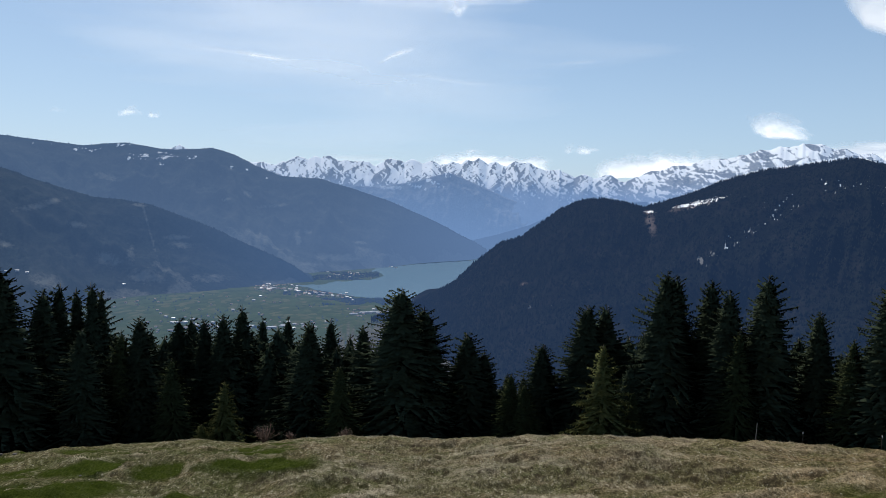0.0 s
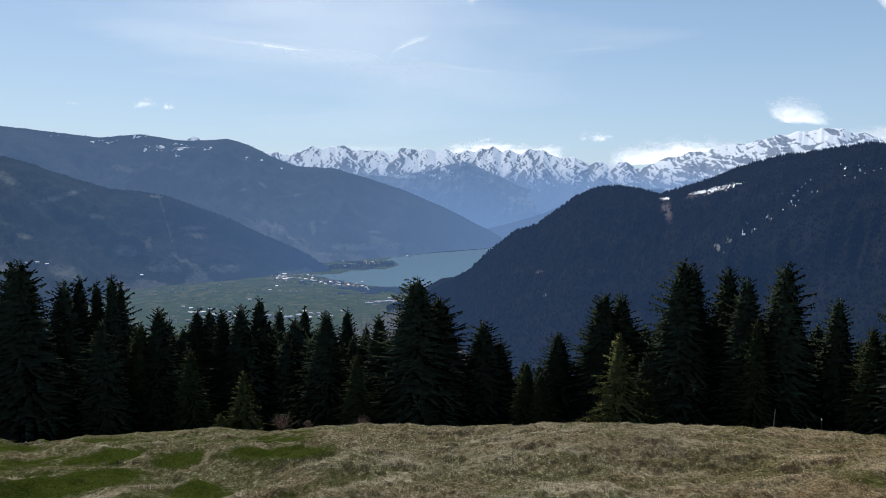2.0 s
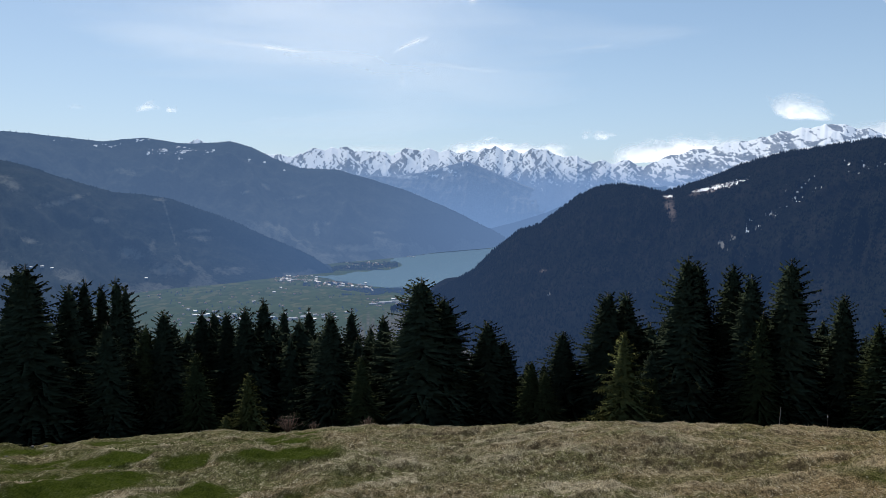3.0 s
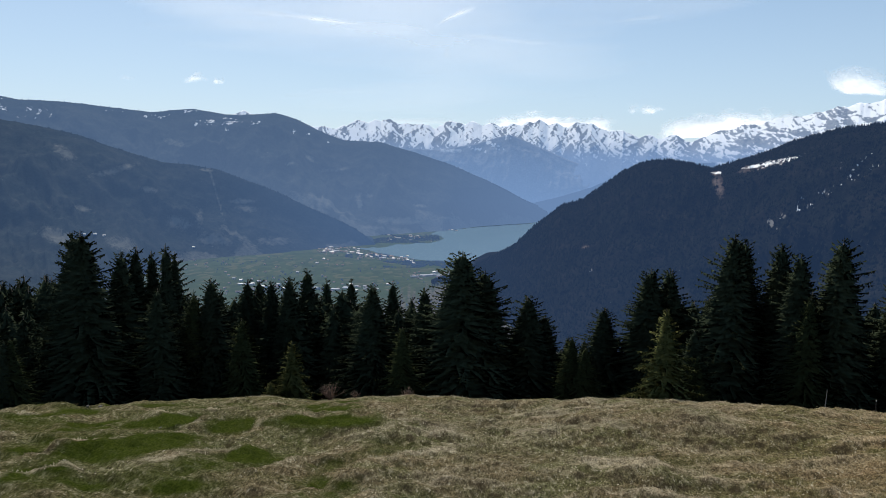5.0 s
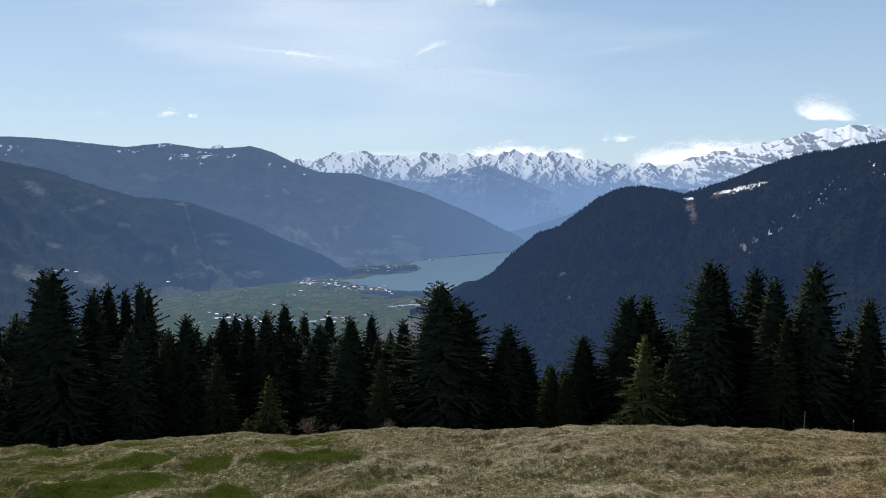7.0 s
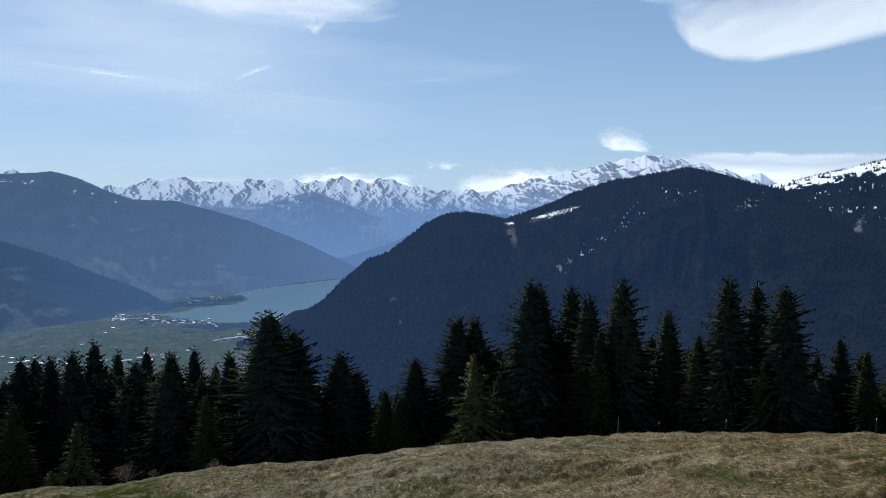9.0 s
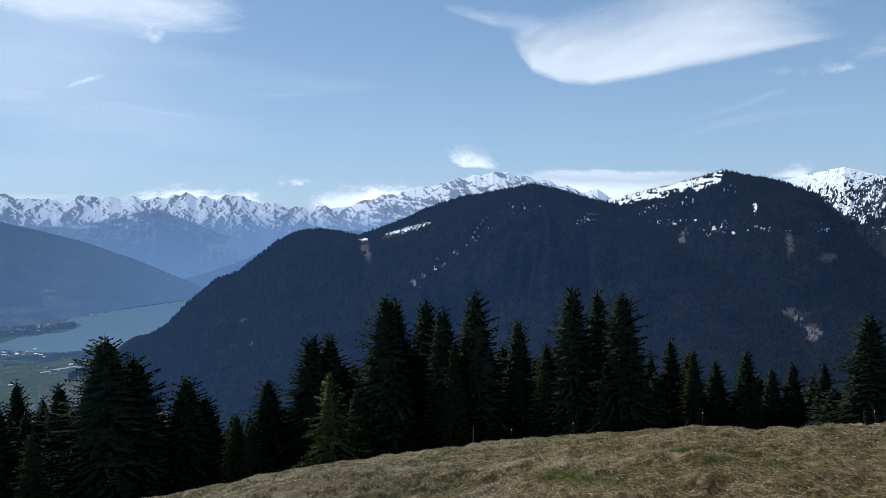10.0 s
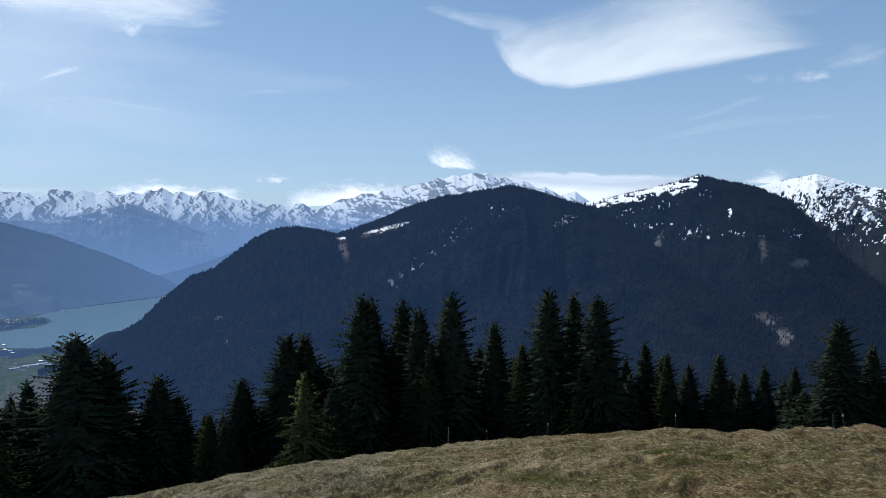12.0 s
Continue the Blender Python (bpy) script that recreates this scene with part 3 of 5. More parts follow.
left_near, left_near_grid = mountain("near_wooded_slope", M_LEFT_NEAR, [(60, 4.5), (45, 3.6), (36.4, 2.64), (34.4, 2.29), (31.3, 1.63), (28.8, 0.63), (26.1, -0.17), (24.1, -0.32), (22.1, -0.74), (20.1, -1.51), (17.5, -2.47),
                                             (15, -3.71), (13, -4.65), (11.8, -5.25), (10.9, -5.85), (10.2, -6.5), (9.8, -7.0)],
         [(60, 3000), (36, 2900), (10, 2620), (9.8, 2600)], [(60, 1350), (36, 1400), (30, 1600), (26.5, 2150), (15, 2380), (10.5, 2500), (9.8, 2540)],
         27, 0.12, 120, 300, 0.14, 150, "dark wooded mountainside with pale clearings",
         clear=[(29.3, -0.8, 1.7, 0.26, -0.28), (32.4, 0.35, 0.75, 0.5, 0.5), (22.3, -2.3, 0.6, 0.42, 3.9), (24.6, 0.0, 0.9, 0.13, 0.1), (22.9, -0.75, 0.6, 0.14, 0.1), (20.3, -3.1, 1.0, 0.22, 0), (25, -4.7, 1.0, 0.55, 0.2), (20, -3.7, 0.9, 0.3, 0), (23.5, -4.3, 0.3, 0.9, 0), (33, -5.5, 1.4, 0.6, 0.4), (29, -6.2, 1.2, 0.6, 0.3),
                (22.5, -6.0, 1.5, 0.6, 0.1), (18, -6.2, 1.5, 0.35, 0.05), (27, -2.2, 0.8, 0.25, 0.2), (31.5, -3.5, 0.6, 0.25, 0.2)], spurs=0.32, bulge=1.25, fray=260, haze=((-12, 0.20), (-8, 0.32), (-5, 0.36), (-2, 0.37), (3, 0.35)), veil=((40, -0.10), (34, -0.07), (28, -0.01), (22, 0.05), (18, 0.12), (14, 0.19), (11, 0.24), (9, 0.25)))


def patches(spots, base=0.0, seed=1, top=None):
    def f(A, E, x, y, z, S):
        v = 0.66 * blobs(A, E, spots) * (0.62 + 1.2 * np.clip(fbm(A * 8, E * 11, 3, seed + 42) + 0.25, 0, 1)) + base * smooth(0.55, 0.95, S) * (ridged(x / 45, y / 45, 4, seed) > 0.23)
        if top:
            v = np.maximum(v, top(A, E, x, y, S))
        return np.clip(v, 0, 0.9)
    return f


# share of haze glow painted on the right mountains, less towards the right
HAZE_RIGHT = ((6, 0.23), (-4, 0.18), (-10, 0.17), (-18, 0.16), (-26, 0.15), (-40, 0.115), (-50, 0.085), (-60, 0.065))


def flecks_right1(A, E, x, y, S):
    """Small flecks of old snow between the trees below the summit."""
    return streaks(A, E, [(-25.0, -0.2, 2.2, 1.3, -0.5), (-29.0, 1.7, 2.4, 0.8, 0.0), (-22.0, -2.6, 1.6, 0.8, -0.6), (-33.5, 0.6, 1.6, 0.8, -0.6)], 48, 7.0, 9.0, 0.6, 0.36)


RIGHT_SPOTS = [(-19.8, 0.3, 1.5, 0.27, -0.28), (-18.6, 0.05, 0.9, 0.16, -0.2), (-21.0, 0.65, 0.5, 0.12, -0.1), (-16.1, -0.45, 0.5, 0.12, 0), (-28, 1.85, 0.16, 0.14, 0), (-28.9, 1.7, 0.12, 0.12, 0), (-25.3, 0.5, 0.2, 0.1, 0.3), (-26.3, 0.2, 0.2, 0.1, 0),
               (-24.6, -0.4, 0.3, 0.1, 0.5), (-24.0, -1.0, 0.3, 0.12, 0.8), (-23.4, -1.7, 0.2, 0.12, 0.8), (-30.5, 1.6, 0.15, 0.1, 0), (-27.0, 0.9, 0.12, 0.1, 0), (-31.5, 0.4, 0.15, 0.12, 0), (-22.4, -2.6, 0.2, 0.1, 1),
               (-20.6, -3.7, 0.2, 0.1, 0), (-6.6, -6.3, 0.14, 0.06, 0.5), (-25.7, -0.7, 0.12, 0.08, 0)]
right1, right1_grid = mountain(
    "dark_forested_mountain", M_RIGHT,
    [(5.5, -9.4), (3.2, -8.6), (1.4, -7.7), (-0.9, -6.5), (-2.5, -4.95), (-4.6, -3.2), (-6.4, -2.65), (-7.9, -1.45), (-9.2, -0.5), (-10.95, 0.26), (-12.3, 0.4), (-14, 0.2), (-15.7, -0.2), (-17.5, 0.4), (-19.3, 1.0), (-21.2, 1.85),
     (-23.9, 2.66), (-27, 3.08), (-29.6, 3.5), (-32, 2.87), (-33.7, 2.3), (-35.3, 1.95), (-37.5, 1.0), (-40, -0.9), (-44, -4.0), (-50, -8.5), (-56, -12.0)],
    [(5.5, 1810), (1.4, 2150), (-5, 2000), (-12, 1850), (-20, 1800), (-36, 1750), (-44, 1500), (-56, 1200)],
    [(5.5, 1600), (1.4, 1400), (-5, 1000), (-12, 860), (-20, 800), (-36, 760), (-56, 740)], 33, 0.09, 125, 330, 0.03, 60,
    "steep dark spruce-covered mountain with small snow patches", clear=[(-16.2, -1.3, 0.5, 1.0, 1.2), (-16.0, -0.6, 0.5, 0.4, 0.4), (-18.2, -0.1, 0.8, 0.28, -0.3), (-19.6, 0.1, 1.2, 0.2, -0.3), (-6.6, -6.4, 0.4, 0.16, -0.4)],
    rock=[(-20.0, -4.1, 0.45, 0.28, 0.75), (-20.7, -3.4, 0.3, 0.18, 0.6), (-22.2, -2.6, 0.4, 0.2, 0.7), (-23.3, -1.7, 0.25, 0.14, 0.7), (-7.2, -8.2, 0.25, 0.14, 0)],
    snow=patches(RIGHT_SPOTS, top=flecks_right1), spurs=0.26, bulge=0.95, haze=((-12, 0.0), (4, 0.0)), veil=HAZE_RIGHT)


def top_right2(A, E, x, y, S):
    """The open snowfield under the ridge, and flecks on the ledges of the face below."""
    line = along(A, [(-30, 0.4), (-34.5, 1.66), (-37.2, 1.85), (-39.3, 2.2), (-41.4, 2.6), (-42.9, 2.85), (-43.5, 3.1), (-44.3, 4.6), (-60, 9)])
    bare = smooth(0.16, 0.26, fbm(A * 2.2, E * 8, 4, 46)) * (S < 0.97)
    field = 0.88 * smooth(-0.10, 0.10, E - line + 0.45 * fbm(A * 2.5, E * 5, 4, 4)) * (1 - 0.75 * bare)
    ledges = streaks(A, E, [(-38.2, 1.3, 1.9, 0.35, -0.2), (-41.2, 1.75, 1.6, 0.4, -0.2), (-44.2, 2.65, 1.6, 0.35, 0.1), (-41.0, 0.2, 3.2, 0.35, 0.0), (-43.3, -0.45, 1.8, 0.5, 0), (-46.4, -0.4, 1.4, 0.3, 0), (-36.4, 0.2, 0.9, 0.8, 0.6), (-50.5, -0.6, 1.0, 0.5, 0.5)], 47, 6.0, 13.0, 0.62, 0.24)
    return np.maximum(field, ledges)


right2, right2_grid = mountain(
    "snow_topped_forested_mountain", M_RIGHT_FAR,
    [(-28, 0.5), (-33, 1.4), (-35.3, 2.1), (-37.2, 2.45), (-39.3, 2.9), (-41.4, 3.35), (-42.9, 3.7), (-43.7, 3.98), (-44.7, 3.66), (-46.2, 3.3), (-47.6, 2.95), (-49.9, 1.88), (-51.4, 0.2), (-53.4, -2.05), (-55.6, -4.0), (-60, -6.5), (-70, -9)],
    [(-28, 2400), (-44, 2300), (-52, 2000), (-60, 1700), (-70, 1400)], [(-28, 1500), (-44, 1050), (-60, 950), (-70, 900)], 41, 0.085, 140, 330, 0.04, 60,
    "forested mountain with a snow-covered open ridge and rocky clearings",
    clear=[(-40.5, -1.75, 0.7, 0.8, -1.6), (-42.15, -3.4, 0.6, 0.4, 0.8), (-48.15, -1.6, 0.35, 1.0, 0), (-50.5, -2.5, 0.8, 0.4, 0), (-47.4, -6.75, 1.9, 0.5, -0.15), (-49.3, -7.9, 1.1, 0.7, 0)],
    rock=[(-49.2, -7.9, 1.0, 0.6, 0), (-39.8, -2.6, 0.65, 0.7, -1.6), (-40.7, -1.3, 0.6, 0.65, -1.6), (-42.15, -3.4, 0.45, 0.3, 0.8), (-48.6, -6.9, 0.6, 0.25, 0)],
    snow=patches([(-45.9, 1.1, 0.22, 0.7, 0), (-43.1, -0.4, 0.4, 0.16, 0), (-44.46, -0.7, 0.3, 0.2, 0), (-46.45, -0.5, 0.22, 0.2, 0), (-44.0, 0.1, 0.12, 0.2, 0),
                  (-48.05, -0.6, 0.3, 0.12, 0), (-39.9, -2.8, 0.4, 0.16, 0), (-40.4, -1.6, 0.16, 0.3, 0), (-39.4, -2.2, 0.25, 0.12, 0)], 0.0, 6, top_right2), spurs=0.24, bulge=0.95, haze=((-12, 0.012), (4, 0.012)), veil=HAZE_RIGHT)


def snow_right3(A, E, x, y, z, S):
    """Snow on the open summit; below it dark ribs of rock and trees run down the face."""
    gap = along(A, [(-46, 1.9), (-49, 2.2), (-50.5, 1.4), (-52.0, 0.1), (-53.5, -1.0), (-57, -2.0), (-70, -2.6)])
    a = A + 0.5 * fbm(A * 1.2, E * 1.2, 3, 62)
    ribs = ridged(a * 2.6 + 0.8 * E, E * 1.3 - 0.7 * a, 5, 61, 0.58) + 0.6 * fbm(A * 9 + 5 * E, E * 8 - 5 * A, 4, 65, 0.66)
    dark = smooth(0.20, 0.36, ribs + 0.16 * smooth(51.5, 54.0, -A) + 0.22 * (1 - smooth(-0.6, 1.4, E)) - 0.4 * smooth(2.0, 3.0, E))
    ledge = smooth(0.12, 0.22, fbm(A * 2.4, E * 9, 4, 66)) * smooth(50.0, 52.5, -A) * (S < 0.985)
    v = 0.88 * smooth(-0.4, 0.3, E - gap + 0.8 * fbm(A * 2.6, E * 2.2, 4, 64)) - 0.66 * np.maximum(dark, 0.75 * ledge)
    return np.clip(v, 0, 0.88)


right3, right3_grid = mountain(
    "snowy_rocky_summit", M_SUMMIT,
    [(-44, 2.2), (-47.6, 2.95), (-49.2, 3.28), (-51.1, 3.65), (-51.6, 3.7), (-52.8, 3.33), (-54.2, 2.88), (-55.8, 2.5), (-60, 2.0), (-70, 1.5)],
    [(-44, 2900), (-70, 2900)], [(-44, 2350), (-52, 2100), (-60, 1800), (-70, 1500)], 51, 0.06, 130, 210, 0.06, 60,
    "snowy summit with dark rocks and scattered spruces", rock=[(-54.0, 1.6, 2.4, 1.6, 0.2)], snow=snow_right3, spurs=0.13, haze=((-12, 0.0), (4, 0.0)), veil=HAZE_RIGHT)


# ---- lake ----
SHORE = [(11.5, -6.8), (9.4, -6.75), (8.4, -6.48), (7.5, -6.52), (6.7, -6.33), (5.8, -6.4), (5.1, -6.22), (4.6, -6.02), (4.9, -5.8), (5.7, -5.66), (5.2, -5.45), (3.6, -5.26), (1.9, -5.06), (-0.3, -4.86), (-2.3, -4.7), (-3.7, -4.3), (-5.5, -4.3), (-6, -6), (-3, -7.8), (1.4, -7.85), (4.2, -7.95), (6.9, -7.7), (9.2, -7.34)]


def lake():
    bm = bmesh.new()
    pts = []
    for k, (a, e) in enumerate(SHORE):
        b, f = SHORE[(k + 1) % len(SHORE)]
        for j in range(8):
            t = j / 8
            az, el = a + (b - a) * t, e + (f - e) * t + 0.04 * math.sin(k * 8 + j * 1.7) * math.sin(j * math.pi / 8)
            r = -300.0 / math.tan(radians(el))
            pts.append(bm.verts.new((-math.sin(radians(az)) * r, math.cos(radians(az)) * r, VALLEY + 0.6)))
    bm.faces.new(pts)
    bmesh.ops.triangulate(bm, faces=bm.faces[:])
    bmesh.ops.recalc_face_normals(bm, faces=bm.faces[:])
    me = bpy.data.meshes.new("lake")
    bm.to_mesh(me)
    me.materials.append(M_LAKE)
    return tagged(new("lake", me), "calm grey-blue mountain lake in the valley", "lake", kind="structure")


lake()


# ---- trees ----
rng = np.random.default_rng(5)


def mesh_from(name, verts, faces, mat, flat=True):
    me = bpy.data.meshes.new(name)
    me.from_pydata(verts, [], faces)
    me.materials.append(mat)
    if not flat:
        me.polygons.foreach_set("use_smooth", np.ones(len(me.polygons), bool))
    me.update()
    return me


def trunk_mesh(h, radius, seed):
    g = np.random.default_rng(seed)
    verts, faces, sides, levels = [], [], 8, 12
    bx, by = g.normal(0, 0.05, 2)
    for i in range(levels + 1):
        t = i / levels
        rad = radius * (1 - t) ** 0.8 * (1 + 0.6 * math.exp(-t * 18)) + 0.012
        for k in range(sides):
            a = 2 * math.pi * k / sides
            q = rad * (1 + 0.12 * math.sin(3 * a + i))
            verts.append((q * math.cos(a) + bx * math.sin(t * 5), q * math.sin(a) + by * math.sin(t * 4), t * h * 0.985 - 0.3 * (i == 0)))
    for i in range(levels):
        for k in range(sides):
            faces.append((i * sides + k, i * sides + (k + 1) % sides, (i + 1) * sides + (k + 1) % sides, (i + 1) * sides + k))
    faces.append(tuple(levels * sides + k for k in range(sides)))
    return mesh_from("trunk", verts, faces, M_BARK, False)


def crown_mesh(h, radius, seed, mat, boughs=230, bare=0.04, ragged=0.25, power=0.82, twig=1.0, body=0.6, fine=1.0):
    """A spruce's crown: boughs all round the stem, upswept near the tip and hanging lower down, each a spine that
    carries short side twigs and a hanging fringe, round an uneven inner body of dense needles."""
    g = np.random.default_rng(seed)
    verts, faces = [], []

    def blade(a, b, c):
        k = len(verts)
        verts.extend((tuple(a), tuple(b), tuple(c)))
        faces.append((k, k + 1, k + 2))

    def reach(t):
        return radius * ((1 - t) ** power) * (0.5 + 0.5 * min(1, (t + 0.05) / 0.18)) * min(1, (1 - t) / 0.06) ** 0.35 + 0.03

    up = np.array([0, 0, 1.0])
    lobes = g.uniform(0, 6.28, 4)
    turn = g.uniform(0, 6.28)
    for k in range(boughs):
        t = bare + (0.985 - bare) * (1 - (1 - (k + g.uniform(0, 0.9)) / boughs) ** 0.72)
        turn += 2.39996 + g.normal(0, 0.35)
        uneven = 1 + 0.10 * math.sin(2 * turn + lobes[0] + 6 * t) + 0.08 * math.sin(turn + lobes[1] - 11 * t) + 0.07 * math.sin(23 * t + lobes[2])
        length = reach(t) * uneven * g.uniform(1 - ragged * 1.2, 1 + ragged * 0.6) * (0.6 if g.random() < 0.08 else 1.0)
        out = np.array([math.cos(turn), math.sin(turn), 0.0])
        cross = np.array([-out[1], out[0], 0.0])
        lift = 1.0 * t ** 2.2 - 0.30 * (1 - t) + g.normal(0, 0.12)
        sag = 0.26 * (1 - t) + 0.04
        steps = max(3, int(length / (0.21 / fine)))
        last = None
        for j in range(steps + 1):
            q = 0.2 + 0.8 * j / steps
            p = out * (length * q) + up * (t * h + length * (lift * q - sag * q * q + 0.42 * (1 - t) * max(0, q - 0.6) ** 1.3)) + cross * (0.07 * length * math.sin(q * 3 + k))
            if last is not None:
                wide = (0.16 + 0.11 * length * (1.03 - q) ** 0.6) * twig
                for sgn in (-1, 1):
                    s = wide * g.uniform(0.45, 1.3)
                    root = last + (p - last) * g.uniform(0, 0.6)
                    blade(root, root + (p - last) * 0.95, root + out * (0.75 * s) + cross * (sgn * s) + up * (s * g.uniform(-0.55, 0.3)))
                s = g.uniform(0.12, 0.42) * (0.45 + 0.55 * (1 - t)) * twig
                blade(last, p, 0.5 * (p + last) + out * 0.06 + cross * g.normal(0, 0.08) - up * s)
            last = p
        blade(last - cross * 0.05, last + cross * 0.05, last + (out * 0.8 + up * g.uniform(0.05, 0.55)) * (0.14 + 0.2 * (1 - t)) * g.uniform(0.6, 1.4))
    for a in (0.0, 2.1, 4.2):
        s = np.array([math.cos(a), math.sin(a), 0]) * 0.05
        blade(up * (h * 0.93) + s, up * (h * 0.93) - s, up * h)
    # the dense inside: ragged skirts of needles one above the other
    skirts, sides = int(58 * fine), int(38 * fine ** 0.5)
    for i in range(skirts):
        t = bare + (0.95 - bare) * (i + g.uniform(-0.3, 0.3)) / skirts
        drop = 2.1 * h / skirts
        spin = g.uniform(0, 6.28)
        base = len(verts)
        for k in range(sides):
            a = spin + 2 * math.pi * k / sides
            q = (reach(max(t, 0)) * body + 0.02) * (1.08 if k % 2 else 0.80) * g.uniform(0.72, 1.2)
            verts.append((0.12 * q * math.cos(a), 0.12 * q * math.sin(a), t * h + drop * 0.6))
            verts.append((q * math.cos(a), q * math.sin(a), t * h - drop * g.uniform(0.1, 0.5)))
        for k in range(sides):
            n = (k + 1) % sides
            faces.append((base + 2 * k, base + 2 * k + 1, base + 2 * n + 1, base + 2 * n))
    me = mesh_from("crown", verts, faces, mat, False)
    # the needles of a bough face out and up together
    v = np.array(verts)
    out = np.stack([v[:, 0], v[:, 1], 0.25 * np.hypot(v[:, 0], v[:, 1]) + 0.05], -1) + g.normal(0, 0.25, v.shape) * (0.3 + np.hypot(v[:, 0], v[:, 1]))[:, None]
    out /= np.linalg.norm(out, axis=1)[:, None]
    me.normals_split_custom_set_from_vertices(out.tolist())
    return me


H = 14.0
KINDS = {
    "wide": (trunk_mesh(H, 0.24, 1), crown_mesh(H, 5.0, 11, M_NEEDLES, 330)),
    "wide2": (trunk_mesh(H, 0.25, 2), crown_mesh(H, 4.8, 12, M_NEEDLES, 330, ragged=0.34, power=0.74)),
    "mid": (trunk_mesh(H, 0.22, 3), crown_mesh(H, 4.2, 13, M_NEEDLES, 310)),
    "mid2": (trunk_mesh(H, 0.22, 4), crown_mesh(H, 4.1, 14, M_NEEDLES, 300, ragged=0.36, power=0.76)),
    "slim": (trunk_mesh(H, 0.18, 5), crown_mesh(H, 3.0, 15, M_NEEDLES, 270, ragged=0.32, power=0.78)),
    "open": (trunk_mesh(H, 0.18, 6), crown_mesh(H, 2.8, 16, M_NEEDLES, 210, ragged=0.5, power=0.72, body=0.45)),
    "back": (trunk_mesh(H, 0.22, 8), crown_mesh(H, 4.2, 18, M_NEEDLES, 100, ragged=0.34, twig=1.5, fine=0.62)),
    "back2": (trunk_mesh(H, 0.2, 9), crown_mesh(H, 3.4, 19, M_NEEDLES, 100, ragged=0.38, twig=1.45, fine=0.62, power=0.78)),
    "olive": (trunk_mesh(H, 0.2, 10), crown_mesh(H, 4.0, 20, M_NEEDLES_OLIVE, 290, ragged=0.36, power=0.84)),
    "young": (trunk_mesh(7.0, 0.10, 7), crown_mesh(7.0, 2.9, 17, M_NEEDLES_YOUNG, 170, ragged=0.36, power=1.0, bare=0.07, body=0.42)),
}
HEIGHT = {k: 7.0 if k == "young" else H for k in KINDS}
SPRUCE_LABEL = {"wide": "broad dark spruce with drooping boughs at the meadow's edge", "wide2": "broad dark spruce with a ragged crown at the meadow's edge",
                "mid": "dark green spruce in the forest edge", "mid2": "dark green spruce with uneven boughs in the forest edge", "slim": "slender dark spruce in the forest edge",
                "olive": "olive-green spruce among darker ones in the forest edge", "back": "dark spruce standing back in the forest", "back2": "slim dark spruce standing back in the forest",
                "open": "slender sparse-topped spruce in the forest edge", "young": "young yellow-green spruce lit by the sun at the meadow's edge"}


def height_at(az, r):
    return float(lay(np.array([float(az)]), np.array([float(r)]))[2][0])


def spruce(kind, az, el_top, r, width=1.0, name="spruce_tree", sink=0.15):
    """A spruce whose tip is seen at an azimuth and an elevation, r metres off, rooted in the ground there."""
    x, y = (float(v) for v in spread(az, r))
    zb = height_at(az, r) - sink
    h = EYE + r * math.tan(radians(el_top)) - zb
    if h < 1.2:
        return None
    f = h / HEIGHT[kind]
    w = width * (f ** 0.75)
    root = new(name)
    root.matrix_basis = Matrix.LocRotScale((x, y, zb), Euler((0, 0, rng.uniform(0, 6.28))), (w, w, f))
    for part_name, me in zip(("trunk", "crown"), KINDS[kind]):
        new(part_name, me).parent = root
    return tagged(root, SPRUCE_LABEL[kind], "tree", "spruces of the forest edge")


# spruces of the forest edge: kind, azimuth, elevation of the tip, distance, width
EDGE_ABOVE_VALLEY = [("mid", 41.0, -7.0, 58, 1.0), ("mid", 38.2, -9.0, 56, 0.9), ("mid2", 36.9, -12.3, 50.5, 0.8), ("mid", 32.3, -5.0, 57.5, 0.9), ("wide", 31.8, -4.9, 56, 1.0),
                     ("mid", 29.2, -6.5, 60, 1.0), ("open", 28.2, -6.15, 62, 1.1), ("open", 27.1, -6.55, 63, 1.0), ("mid2", 26.8, -9.4, 55, 1.0), ("open", 26.1, -6.1, 62, 1.0),
                     ("open", 25.5, -6.7, 64, 1.0), ("mid2", 24.4, -10.4, 58, 1.0), ("mid", 22.95, -8.8, 57, 0.95), ("slim", 20.2, -8.95, 66, 1.2), ("slim", 19.3, -8.95, 68, 1.1),
                     ("mid", 18.4, -9.1, 64, 0.9), ("mid", 17.0, -8.8, 62, 0.9), ("slim", 15.6, -8.2, 66, 1.2), ("slim", 14.05, -9.0, 78, 0.9), ("slim", 12.1, -9.05, 80, 1.0)]
EDGE_BELOW_LAKE = [("mid", 10.4, -9.5, 58, 1.1), ("slim", 8.75, -9.25, 72, 1.0), ("slim", 7.2, -10.5, 80, 0.8), ("mid2", 6.2, -9.85, 60, 0.95), ("wide2", 3.15, -6.75, 56, 1.2),
                   ("wide", 1.3, -8.3, 57.5, 1.15), ("mid", -2.25, -10.25, 58, 1.3), ("mid", -3.6, -11.8, 60, 1.2), ("slim", -5.5, -13.4, 60, 1.0), ("slim", -6.8, -13.5, 62, 1.0),
                   ("mid", -8.25, -10.95, 59, 1.2), ("wide", -11.7, -7.7, 59, 1.1), ("mid", -13.1, -7.65, 60, 1.15), ("mid2", -15.1, -12.2, 52, 0.9)]
